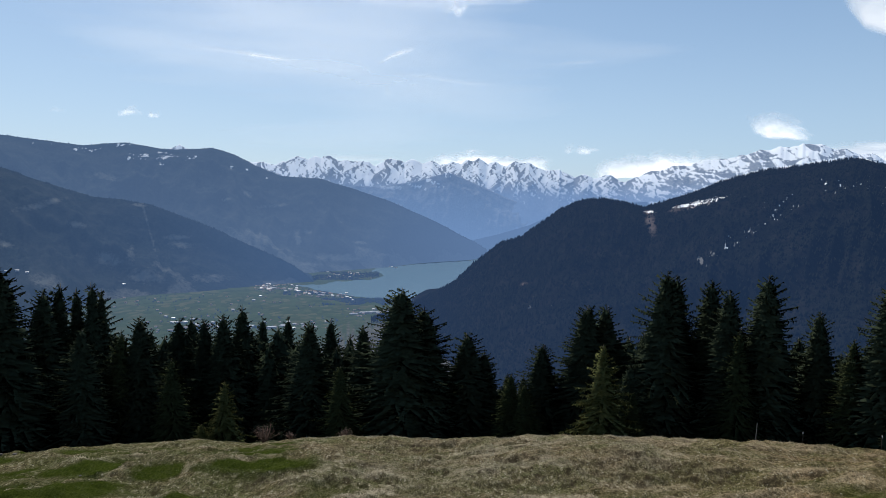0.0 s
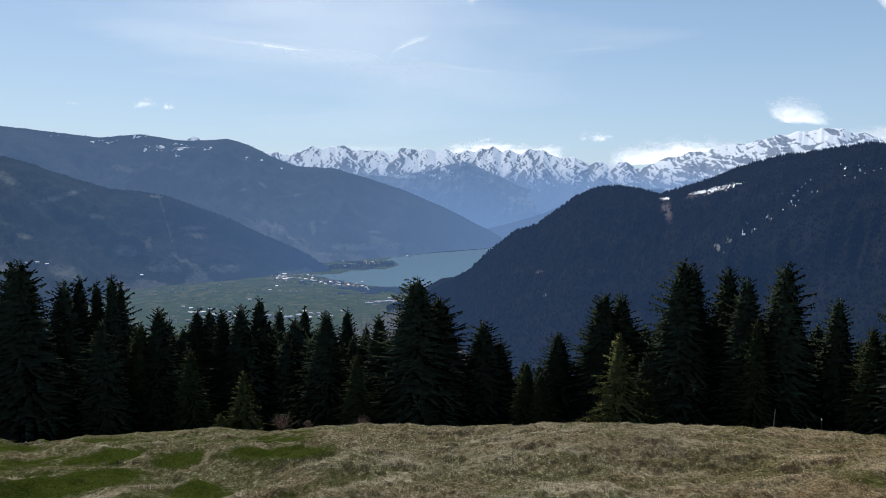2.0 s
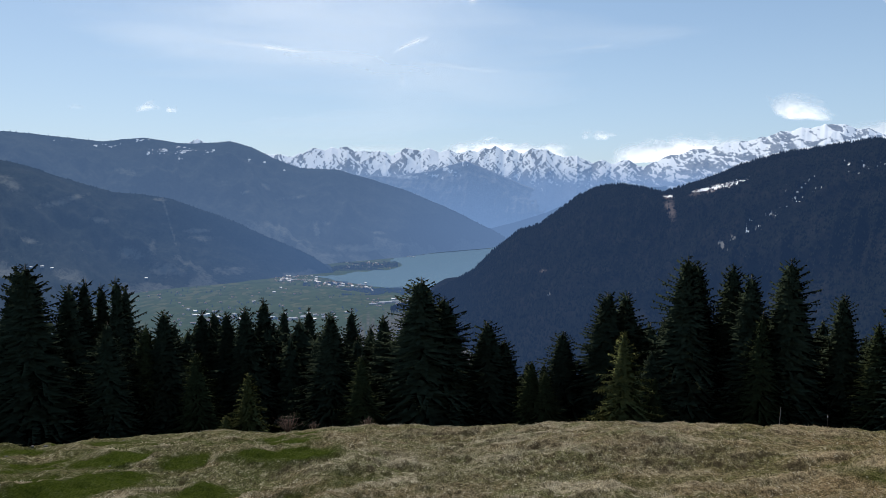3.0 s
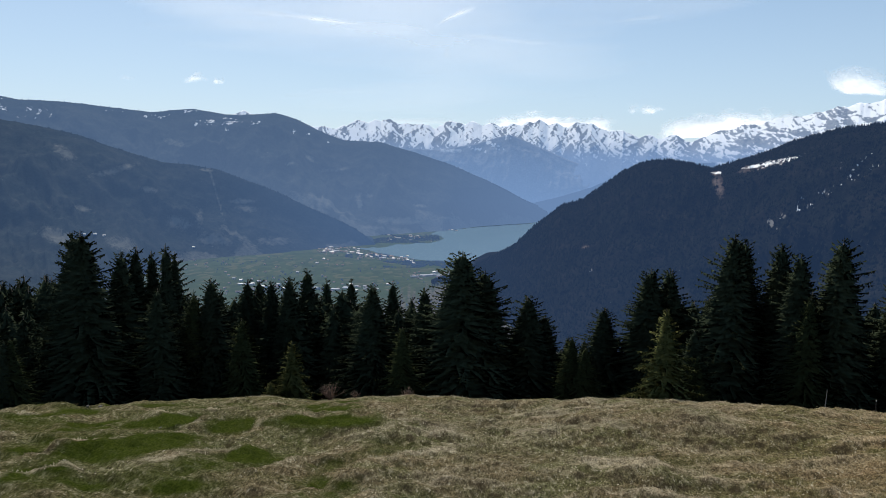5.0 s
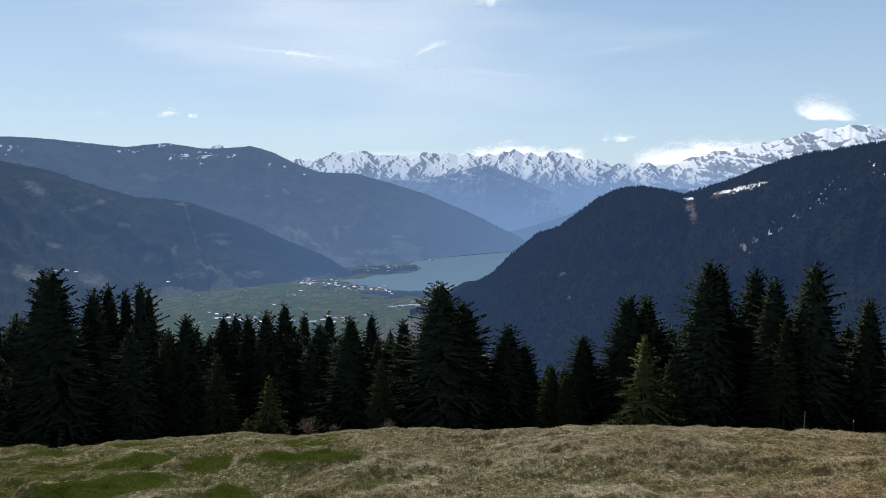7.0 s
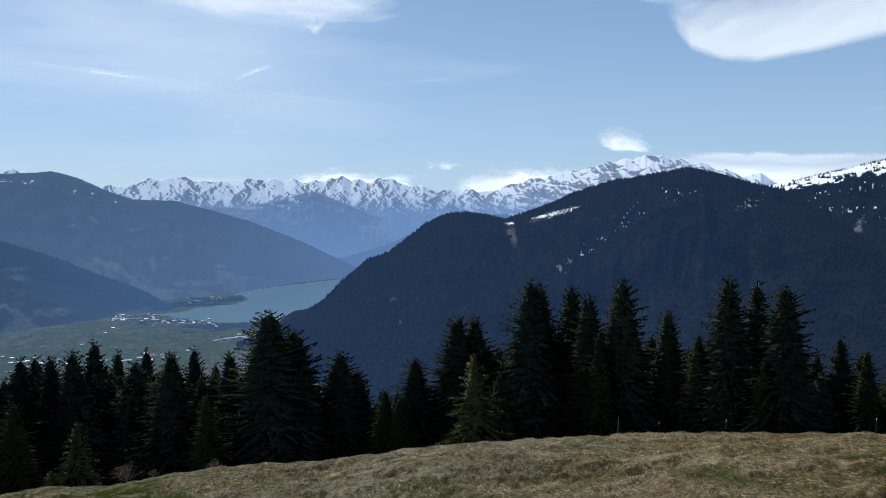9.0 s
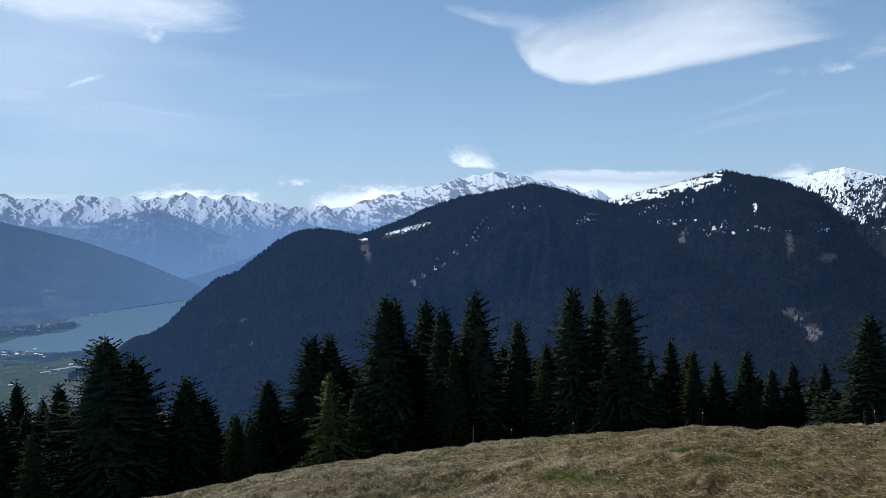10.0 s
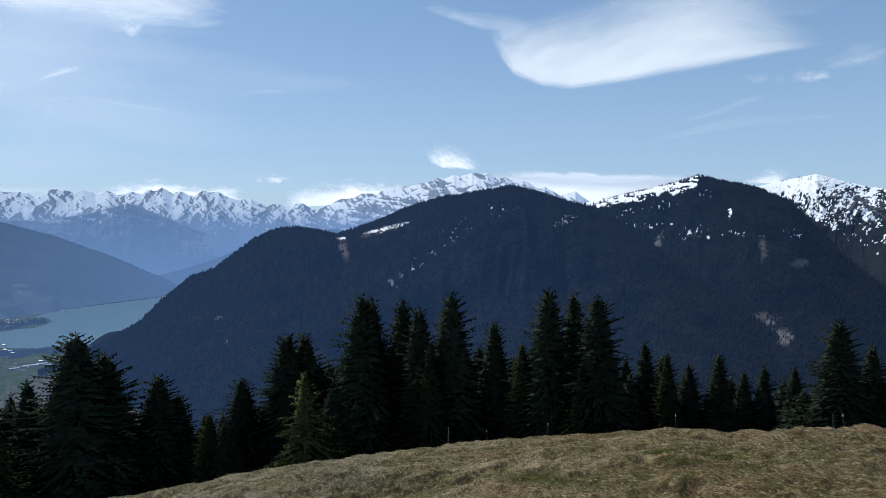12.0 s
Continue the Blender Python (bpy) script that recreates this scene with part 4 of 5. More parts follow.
EDGE_TALL_GROUP = [("wide", -17.6, -4.75, 58, 0.95), ("mid2", -18.3, -5.1, 60, 0.9), ("mid", -20.8, -5.25, 60, 1.0), ("mid2", -22.1, -5.95, 57, 0.95), ("wide2", -24.7, -4.65, 58, 0.85),
                   ("mid", -28.1, -7.05, 60, 0.9), ("wide", -32.4, -4.4, 57, 0.85), ("slim", -34.4, -4.75, 60, 1.2), ("wide2", -36.2, -5.0, 55, 0.85)]
EDGE_LOW_GROUP = [("slim", -38.3, -9.8, 66, 1.0), ("slim", -39.8, -8.5, 66, 1.1), ("slim", -41.0, -9.5, 68, 1.1), ("mid", -43.0, -10.1, 66, 0.9), ("mid", -45.1, -9.25, 66, 0.9),
                  ("slim", -46.8, -10.4, 68, 1.1), ("slim", -48.2, -9.95, 68, 1.1), ("mid2", -50.2, -9.9, 66, 0.8), ("wide2", -53.0, -6.4, 57, 0.95), ("mid", -55.0, -8.1, 60, 0.95),
                  ("mid", -58.0, -8.5, 60, 1.0), ("wide", -61.0, -7.0, 58, 1.0)]
for kind, az, el, r, w in EDGE_ABOVE_VALLEY + EDGE_BELOW_LAKE + EDGE_TALL_GROUP + EDGE_LOW_GROUP:
    spruce(kind, az, el, r, w * 1.18)
for az, el, r, w in ((-5.8, -13.4, 54, 1.2), (-6.9, -14.2, 53, 1.2), (-15.4, -14.2, 51, 1.1), (-30.3, -8.8, 57, 1.0), (-41.4, -9.3, 63, 0.9),
                     (36.5, -12.2, 50.5, 1.0), (20.7, -12.0, 54, 1.1), (24.2, -9.9, 57, 1.0), (-22.9, -9.0, 55, 1.0), (8.0, -13.0, 53, 1.1), (-34.9, -10.5, 54, 1.0)):
    spruce("olive", az, el, r, w)
spruce("young", -13.0, -10.75, 48.6, 1.12)
spruce("young", 16.9, -13.95, 49.5, 1.08)
spruce("young", 18.6, -17.0, 48.2, 1.3)

# the wood behind the edge, lower down the slope
SKYLINE = [(45, -9), (37, -9.8), (33, -10), (29, -10), (24, -10.3), (17, -9.9), (12, -10.3), (6, -11.0), (2, -11), (0, -13), (-3, -14.2), (-7, -14.6), (-10, -13.2), (-15, -9.5), (-20, -8.0), (-26, -8.5), (-29, -10), (-33, -8), (-37, -10.6), (-45, -10.9), (-51, -11), (-56, -9.5), (-65, -9)]
for i in range(150):
    az = 42 - 104 * (i + rng.uniform(-0.4, 0.4)) / 150
    r = rng.uniform(61, 80)
    el = float(along(np.array([az]), SKYLINE)[0]) - abs(rng.normal(0, 1.0)) + rng.uniform(-0.3, 0.5)
    spruce(("back", "back2")[int(rng.integers(2))], az, el, r, rng.uniform(1.25, 1.75))
for i in range(52):
    spruce(("back2", "back")[i % 2], rng.uniform(32.6, 42), -7.8 - abs(rng.normal(0, 0.5)) - 0.05 * i / 7, rng.uniform(85, 110), 1.25)
for i in range(24):
    spruce(("back2", "back")[i % 2], rng.uniform(22, 28), -9.6 - abs(rng.normal(0, 0.6)), rng.uniform(85, 105), 0.9)


def bush(az, r, size, seed):
    """A bare, twiggy bush of curved stems."""
    g = np.random.default_rng(seed)
    verts, faces = [], []
    for k in range(46):
        p, d = np.zeros(3), np.array([g.normal(0, 0.38), g.normal(0, 0.38), 1.0])
        for j in range(5):
            q = p + d / np.linalg.norm(d) * size * g.uniform(0.14, 0.26)
            s = np.array([g.normal(), g.normal(), 0]) * (0.022 - 0.003 * j)
            i = len(verts)
            verts.extend((tuple(p - s), tuple(p + s), tuple(q + s * 0.7), tuple(q - s * 0.7)))
            faces.append((i, i + 1, i + 2, i + 3))
            for _ in range(2):
                t = q + np.array([g.normal(0, 0.16), g.normal(0, 0.16), g.normal(0.05, 0.1)]) * size
                i = len(verts)
                verts.extend((tuple(q - s * 0.5), tuple(q + s * 0.5), tuple(t)))
                faces.append((i, i + 1, i + 2))
            p, d = q, d + np.array([g.normal(0, 0.35), g.normal(0, 0.35), 0])
    ob = new("bush", mesh_from("bush", verts, faces, M_TWIG))
    ob.matrix_basis = pose(*(float(v) for v in spread(az, r)), height_at(az, r) - 0.1)
    return tagged(ob, "low twiggy reddish-brown bush at the meadow's edge", "bush", "bushes at the meadow's edge")


M_TWIG = plain_material("reddish_twigs", (0.12, 0.066, 0.042))
for az, r, size, seed in ((13.9, 48.3, 1.35, 1), (7.5, 47.6, 0.75, 3), (11.9, 48.4, 0.6, 4), (-50.5, 46.6, 0.4, 6)):
    bush(az, r, size, seed)


# ---- fence ----
# backlit posts have their shade put into a near-black wood colour
M_POST, M_POST_SHADED, M_INSULATOR = plain_material("grey_wood", (0.17, 0.16, 0.145)), plain_material("shaded_wood", (0.03, 0.025, 0.02)), plain_material("white_plastic", (0.75, 0.75, 0.73), 0.4)


def post_meshes(wood_material):
    bm = bmesh.new()
    bmesh.ops.create_cone(bm, cap_ends=True, segments=10, radius1=0.028, radius2=0.024, depth=1.5, matrix=Matrix.Translation((0, 0, 0.45)))
    bmesh.ops.bevel(bm, geom=[e for e in bm.edges if all(v.co.z > 1.1 for v in e.verts)], offset=0.012, segments=2, affect="EDGES")
    wood = bpy.data.meshes.new("post")
    bm.to_mesh(wood)
    wood.materials.append(wood_material)
    bm = bmesh.new()
    bmesh.ops.create_cone(bm, cap_ends=True, segments=12, radius1=0.024, radius2=0.020, depth=0.10, matrix=Matrix.Translation((0, -0.035, 1.10)))
    bmesh.ops.create_cone(bm, cap_ends=True, segments=12, radius1=0.014, radius2=0.024, depth=0.045, matrix=Matrix.Translation((0, -0.045, 1.02)))
    knob = bpy.data.meshes.new("insulator")
    bm.to_mesh(knob)
    knob.materials.append(M_INSULATOR)
    return wood, knob


GREY_POST, SHADED_POST = post_meshes(M_POST), post_meshes(M_POST_SHADED)
for az, r, up, kind, label in ((-24.3, 47.0, 1.2, GREY_POST, "thin weathered grey wooden pasture post"), (-27.46, 50.5, 1.0, SHADED_POST, ""), (-32.27, 50.3, 1.0, SHADED_POST, ""),
                               (-41.97, 48.7, 1.0, SHADED_POST, ""), (-53.3, 49.9, 1.05, SHADED_POST, "")):
    root = new("fence_post")
    root.matrix_basis = Matrix.LocRotScale((*(float(v) for v in spread(az, r)), height_at(az, r)), Euler((rng.normal(0, 0.03), rng.normal(0, 0.03), radians(az))), (1, 1, up))
    new("post", kind[0]).parent = root
    if kind is SHADED_POST:
        knob = new("insulator", kind[1])
        knob.parent = root
        tagged(knob, "white plastic insulator")
    tagged(root, label or "thin dark wooden pasture post with a white insulator", "fence post", "pasture fence posts")


# ---- stones on the meadow ----
M_STONE = plain_material("dark_stone", (0.09, 0.08, 0.07), 0.9, scale=9)


def stone(az, r, size, seed):
    bm = bmesh.new()
    bmesh.ops.create_icosphere(bm, subdivisions=2, radius=1.0)
    for v in bm.verts:
        v.co *= 1 + 0.3 * noise.noise(v.co * 1.4 + Vector((seed, 0, 0)))
        v.co.z *= 0.6
    me = bpy.data.meshes.new("stone")
    bm.to_mesh(me)
    me.materials.append(M_STONE)
    ob = new("stone", me)
    ob.matrix_basis = Matrix.LocRotScale((*(float(v) for v in spread(az, r)), height_at(az, r) + size * 0.2), Euler((0, 0, seed)), (size, size, size))
    tagged(ob, "small dark stone lying in the dry grass", "stone", "stones in the meadow")


for az, r, size, seed in ((-52.9, 37.5, 0.11, 1), (31.9, 40.0, 0.08, 2), (31.1, 39.5, 0.1, 3), (33.5, 36, 0.06, 4), (27.0, 33, 0.06, 5), (-45.0, 43, 0.07, 6), (26, 41, 0.06, 7), (-36, 40, 0.06, 8)):
    stone(az, r, size, seed)


# ---- grass ----
def grass():
    g = np.random.default_rng(8)
    n = 120000
    az = g.uniform(-62, 44, n)
    r = np.concatenate([16 + 31.2 * g.random(n - 26000) ** 0.8, g.uniform(43.5, 47.2, 26000)])
    x, y, z, green, straw = lay(az, r)
    clump = fbm(x / 0.9, y / 0.9, 4, 71)
    keep = (clump + 1.0 * straw > 0.08 + 0.4 * g.random(n)) & (green < 0.6 + 0.3 * g.random(n)) & (g.random(n) < 0.35 + r / 50)
    x, y, z, green, clump, straw = x[keep], y[keep], z[keep], green[keep], clump[keep], straw[keep]
    n = len(x)
    tone = np.clip(0.35 + 0.9 * fbm(x / 0.9, y / 0.6, 4, 55) + 0.8 * (straw - 0.35) + g.normal(0, 0.2, n), 0, 1)
    tall = (0.028 + 0.03 * np.clip(clump + 0.15, 0, 0.6) + 0.03 * straw) * g.uniform(0.5, 1.35, n)
    verts, greens, tones = [], [], []
    for k in range(3):
        a, lean = g.uniform(0, 6.28, n), g.uniform(0.15, 0.7, n)
        w = 0.019 * g.uniform(0.5, 1.6, n)
        ox, oy = g.normal(0, 0.08, n), g.normal(0, 0.08, n)
        base = np.stack([x + ox, y + oy, z - 0.02], -1)
        side = np.stack([np.cos(a + 1.57) * w, np.sin(a + 1.57) * w, 0 * a], -1)
        tip = base + np.stack([np.cos(a) * lean * tall, np.sin(a) * lean * tall, tall], -1)
        verts.append(np.stack([base - side, base + side, tip], 1))
        greens.append(np.repeat(green[:, None], 3, 1))
        tones.append(np.repeat(tone[:, None], 3, 1))
    verts, greens = np.concatenate(verts).reshape(-1, 3), np.concatenate(greens).ravel()
    tones = np.concatenate(tones).ravel()
    browns = smooth(2, 40, np.degrees(np.arctan2(verts[:, 0], verts[:, 1])))
    me = bpy.data.meshes.new("grass")
    count = len(verts) // 3
    me.vertices.add(len(verts))
    me.vertices.foreach_set("co", verts.astype(np.float32).ravel())
    me.loops.add(len(verts))
    me.loops.foreach_set("vertex_index", np.arange(len(verts), dtype=np.int32))
    me.polygons.add(count)
    me.polygons.foreach_set("loop_start", np.arange(0, len(verts), 3, dtype=np.int32))
    me.attributes.new("green", "FLOAT", "POINT").data.foreach_set("value", greens.astype(np.float32))
    me.attributes.new("brown", "FLOAT", "POINT").data.foreach_set("value", browns.astype(np.float32))
    me.attributes.new("tone", "FLOAT", "POINT").data.foreach_set("value", tones.astype(np.float32))
    me.update(calc_edges=True)
    m, nn, l, b = material("dry_grass")
    rnd = nn.new("ShaderNodeNewGeometry").outputs["Random Per Island"]
    dark = mixer(nn, l, rnd, (0.085, 0.073, 0.04), (0.25, 0.215, 0.122))
    pale = mixer(nn, l, rnd, (0.20, 0.17, 0.108), (0.60, 0.53, 0.39))
    col = mixer(nn, l, remap(nn, l, attribute(nn, "tone"), 0.25, 0.75), dark, pale)
    col = mixer(nn, l, maths(nn, l, "MULTIPLY", attribute(nn, "brown"), 0.8), col, mixer(nn, l, 1.0, col, (1.08, 0.93, 0.77), "MULTIPLY"))
    col = mixer(nn, l, remap(nn, l, attribute(nn, "green"), 0.25, 0.8, 0, 0.85), col, (0.045, 0.07, 0.015))
    l.new(col, b.inputs["Base Color"])
    b.inputs["Roughness"].default_value = 0.9
    b.inputs["Specular IOR Level"].default_value = 0.0
    tr, mix = nn.new("ShaderNodeBsdfTranslucent"), nn.new("ShaderNodeMixShader")
    l.new(col, tr.inputs[0])
    mix.inputs[0].default_value = 0.5
    l.new(b.outputs[0], mix.inputs[1])
    l.new(tr.outputs[0], mix.inputs[2])
    l.new(mix.outputs[0], nn["Material Output"].inputs[0])
    me.materials.append(m)
    tagged(new("grass", me), "matted dry yellow-brown winter grass", "grass", kind="stuff")


grass()


# ---- far forests ----
def cones(name, places, heights, mat, label, slim=0.2, sides=4, veil=HAZE_RIGHT):
    g = np.random.default_rng(len(places))
    n = len(places)
    a0 = g.uniform(0, 6.28, n)
    rows = []
    rad = heights * slim * g.uniform(0.7, 1.2, n)
    for k in range(sides):
        a = a0 + 2 * np.pi * k / sides
        rows.append(places + np.stack([np.cos(a) * rad, np.sin(a) * rad, -0.08 * heights], -1))
    rows.append(places + np.stack([0 * rad, 0 * rad, heights], -1))
    verts = np.stack(rows, 1).reshape(-1, 3)
    i = np.arange(n)[:, None] * (sides + 1)
    tris = np.stack([np.concatenate([i + k, i + (k + 1) % sides, i + sides], 1) for k in range(sides)], 1).reshape(-1, 3)
    me = bpy.data.meshes.new(name)
    me.vertices.add(len(verts))
    me.vertices.foreach_set("co", verts.astype(np.float32).ravel())
    me.loops.add(tris.size)
    me.loops.foreach_set("vertex_index", tris.astype(np.int32).ravel())
    me.polygons.add(len(tris))
    me.polygons.foreach_set("loop_start", np.arange(0, tris.size, 3, dtype=np.int32))
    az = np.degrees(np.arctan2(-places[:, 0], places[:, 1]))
    # each cone's share of painted haze glow, by its azimuth
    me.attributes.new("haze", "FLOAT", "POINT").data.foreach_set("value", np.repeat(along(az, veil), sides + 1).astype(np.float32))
    me.update(calc_edges=True)
    me.materials.append(mat)
    return tagged(new(name, me), label, "forest", kind="stuff")


def wood_on(grid, count, ridge_count, seed, tall=8.0, limit=0.3):
    x, y, z, A, E, S, sn, cl, ro = grid
    g = np.random.default_rng(seed)
    ok = (S > 0.02) & (S < 1.03) & (sn < limit) & ((cl < 0.4) & (ro < 0.4) | (g.random(S.shape) < 0.25))
    # nearer grid cells are smaller, so weigh by their area
    r = np.hypot(x, y)
    w = (ok * r).ravel()
    ix = g.choice(w.size, count, p=w / w.sum())
    top = ((S > 0.955) & (S < 1.04) & (sn < limit + 0.15)).ravel().astype(float)
    ix = np.concatenate([ix, g.choice(w.size, ridge_count, p=top / top.sum())])
    p = np.stack([x.ravel()[ix], y.ravel()[ix], z.ravel()[ix]], -1)
    p[:, :2] += g.normal(0, 1.6, (len(ix), 2))
    return p, tall * g.uniform(0.35, 1.3, len(ix)) * np.where(np.arange(len(ix)) < count, 1.0, 1.25)


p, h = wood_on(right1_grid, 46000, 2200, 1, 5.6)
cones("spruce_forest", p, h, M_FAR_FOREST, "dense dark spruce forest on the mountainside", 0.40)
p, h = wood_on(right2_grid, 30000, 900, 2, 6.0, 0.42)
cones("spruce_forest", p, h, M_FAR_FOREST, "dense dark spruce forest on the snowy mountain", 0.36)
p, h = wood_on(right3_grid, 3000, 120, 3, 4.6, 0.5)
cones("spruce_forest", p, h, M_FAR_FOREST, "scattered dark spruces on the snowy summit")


def ridge_wood(grid, a0, a1, low, count, edge, seed, label):
    """Single spruces along a snowy ridge, thickest on its edge."""
    x, y, z, A, E, S, sn, cl, ro = grid
    g = np.random.default_rng(seed)
    w = ((A < a0) & (A > a1) & (S > low) & (S < 1.02)) * (0.03 + edge * (S > 0.975)) * (fbm(x / 28, y / 28, 3, seed) > 0.02)
    ix = g.choice(w.size, count, p=w.ravel() / w.sum())
    p = np.stack([x.ravel()[ix], y.ravel()[ix], z.ravel()[ix]], -1)
    p[:, :2] += g.normal(0, 1.0, (count, 2))
    cones("spruce_forest", p, g.uniform(3, 7, count), M_FAR_FOREST, label, 0.24)


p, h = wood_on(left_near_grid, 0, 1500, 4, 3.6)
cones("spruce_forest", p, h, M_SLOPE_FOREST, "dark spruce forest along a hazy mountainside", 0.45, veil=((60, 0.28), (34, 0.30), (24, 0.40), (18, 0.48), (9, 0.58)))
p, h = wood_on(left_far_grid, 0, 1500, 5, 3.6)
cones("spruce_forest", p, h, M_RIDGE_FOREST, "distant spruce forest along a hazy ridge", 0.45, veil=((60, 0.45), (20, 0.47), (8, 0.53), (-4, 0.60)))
ridge_wood(right2_grid, -34.5, -44.5, 0.86, 300, 0.4, 15, "single dark spruces along a snowy ridge")
ridge_wood(right3_grid, -47.5, -58.0, 0.55, 260, 0.10, 16, "single dark spruces on a snowy summit")


def slope_wood():
    g = np.random.default_rng(14)
    n = 14000
    az, r = g.uniform(-72, 50, n), 110 + 1000 * g.random(n) ** 1.4
    x, y, z, *_ = lay(az, r)
    cones("spruce_forest", np.stack([x, y, z], -1), g.uniform(7, 13, n), M_NEEDLES, "dark spruce forest on the slope below the meadow", 0.24, 7)


slope_wood()


# ---- valley: trees and houses ----
def on_valley(az, el):
    return spread(az, 300.0 / np.tan(np.radians(-el)))


def valley_trees():
    g = np.random.default_rng(12)
    spots = []
    for a0, a1, e0, e1, n in ((9.5, 0.0, -8.35, -7.82, 1700), (12.5, 9.0, -7.55, -7.3, 250), (10.5, 5.0, -6.4, -5.72, 1800), (26, 9, -8.6, -6.9, 200), (21, 4, -10.4, -8.4, 300), (9, 3, -11.5, -9.6, 150), (16, 10, -6.8, -6.4, 250)):
        az, el = g.uniform(a1, a0, n), g.uniform(e0, e1, n)
        x, y = on_valley(az, el)
        keep = fbm(x / 90, y / 90, 3, 5) > (-0.14 if n == 1800 else -0.12 if e1 - e0 < 0.6 else 0.16)
        spots.append(np.stack([x[keep], y[keep], 0 * x[keep] + VALLEY], -1))
    p = np.concatenate(spots)
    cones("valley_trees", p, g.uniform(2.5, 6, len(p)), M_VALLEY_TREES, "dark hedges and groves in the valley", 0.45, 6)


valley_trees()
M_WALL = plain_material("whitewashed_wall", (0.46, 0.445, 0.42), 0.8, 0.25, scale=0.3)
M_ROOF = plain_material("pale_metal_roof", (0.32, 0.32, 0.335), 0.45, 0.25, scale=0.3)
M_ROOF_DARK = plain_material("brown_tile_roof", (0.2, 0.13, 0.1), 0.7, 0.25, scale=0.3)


def house_meshes(w, d, h, pitch, roof):
    bm = bmesh.new()
    bmesh.ops.create_cube(bm, size=1.0, matrix=Matrix.Translation((0, 0, h / 2)) @ Matrix.Diagonal((w, d, h, 1)))
    wall = bpy.data.meshes.new("wall")
    bm.to_mesh(wall)
    wall.materials.append(M_WALL)
    o, t = 0.6, 0.25
    a, b = w / 2 + o, d / 2 + o
    v = [(-a, -b, h - o * pitch), (a, -b, h - o * pitch), (a, 0, h + d / 2 * pitch), (-a, 0, h + d / 2 * pitch), (-a, b, h - o * pitch), (a, b, h - o * pitch)]
    v = v + [(x, y, z + t) for x, y, z in v]
    f = [(0, 3, 2, 1), (3, 4, 5, 2), (6, 7, 8, 9), (9, 8, 11, 10), (0, 1, 7, 6), (4, 10, 11, 5), (0, 6, 9, 3), (3, 9, 10, 4), (1, 2, 8, 7), (2, 5, 11, 8)]
    return wall, mesh_from("roof", v, f, roof)


HOUSES = [house_meshes(5, 4.4, 2.8, 0.45, M_ROOF_DARK), house_meshes(5.5, 4.5, 3, 0.4, M_ROOF_DARK), house_meshes(8, 5, 3.6, 0.4, M_ROOF), house_meshes(4.6, 3.6, 2.6, 0.5, M_ROOF_DARK)]
HALLS = [house_meshes(32, 12, 4, 0.12, M_ROOF), house_meshes(20, 9, 3.4, 0.12, M_ROOF)]


def house(kind, x, y, z, turn, name="house", label="small white-walled house with a gabled roof in the valley", group="valley houses"):
    root = new(name)
    root.matrix_basis = pose(float(x), float(y), float(z) - 0.4, 0, 0, float(turn))
    for part_name, me in zip(("wall", "roof"), kind):
        new(part_name, me).parent = root
    tagged(root, label, "building", group)


g = np.random.default_rng(21)
for a0, a1, e0, e1, n in ((14.8, 11.4, -7.15, -6.75, 46), (11.5, 7.5, -7.75, -7.4, 34), (9.2, 6.6, -6.2, -5.72, 16), (22, 10, -9.3, -7.3, 26), (27, 21, -8.6, -7.2, 14), (22.5, 17, -10.2, -9.3, 34), (16, 8.5, -10.3, -9.5, 34), (8, 3.5, -9.3, -8.6, 26), (5.2, 3.4, -5.45, -5.3, 6)):
    for i in range(n):
        az, el = g.uniform(a1, a0), g.uniform(e0, e1)
        x, y = on_valley(az, el)
        house(HOUSES[int(g.integers(4))], x, y, VALLEY, g.uniform(-40, 40))
for az, el, k, turn in ((14.0, -7.0, 1, 10), (13.2, -7.05, 1, -12), (6.0, -9.0, 0, 8), (5.2, -8.95, 0, 4), (4.5, -8.9, 1, 0), (7.0, -9.1, 1, 12), (15.2, -9.95, 0, -5), (13.6, -10.1, 0, 6), (12.4, -10.0, 1, 0), (10.2, -10.1, 1, 4), (20.5, -9.5, 1, 9), (8.3, -6.0, 1, 3)):
    house(HALLS[k], *on_valley(az, el), VALLEY, turn, "hall", "long flat-roofed pale hall in the valley", "valley halls")
town = np.random.default_rng(31)
for i in range(60):
    az = town.uniform(7.0, 14.2)
    el = float(np.interp(az, [4.2, 6.9, 9.2, 11.5, 14], [-7.95, -7.7, -7.34, -7.05, -7.0])) - abs(town.normal(0.06, 0.12)) - 0.04
    house(HOUSES[int(town.integers(len(HOUSES)))], *on_valley(az, el), VALLEY, town.uniform(-40, 40))
for i in range(7):
    house(HOUSES[int(town.integers(len(HOUSES)))], *on_valley(town.uniform(5.4, 8.6), town.uniform(-6.25, -5.85)), VALLEY, town.uniform(-40, 40))
x, y, z, A, E, S, *_ = left_near_grid
for az, el in ((30.7, -5.5), (30.1, -5.55), (31.4, -5.4), (24.0, -6.6), (26.2, -6.9)):
    i = int(np.argmin(((A - az) ** 2 + (E - el) ** 2).ravel()))
    house(HOUSES[2], x.ravel()[i], y.ravel()[i], z.ravel()[i] + 0.4, 15, "house", "white farmhouse on the lower mountainside", "hillside farms")


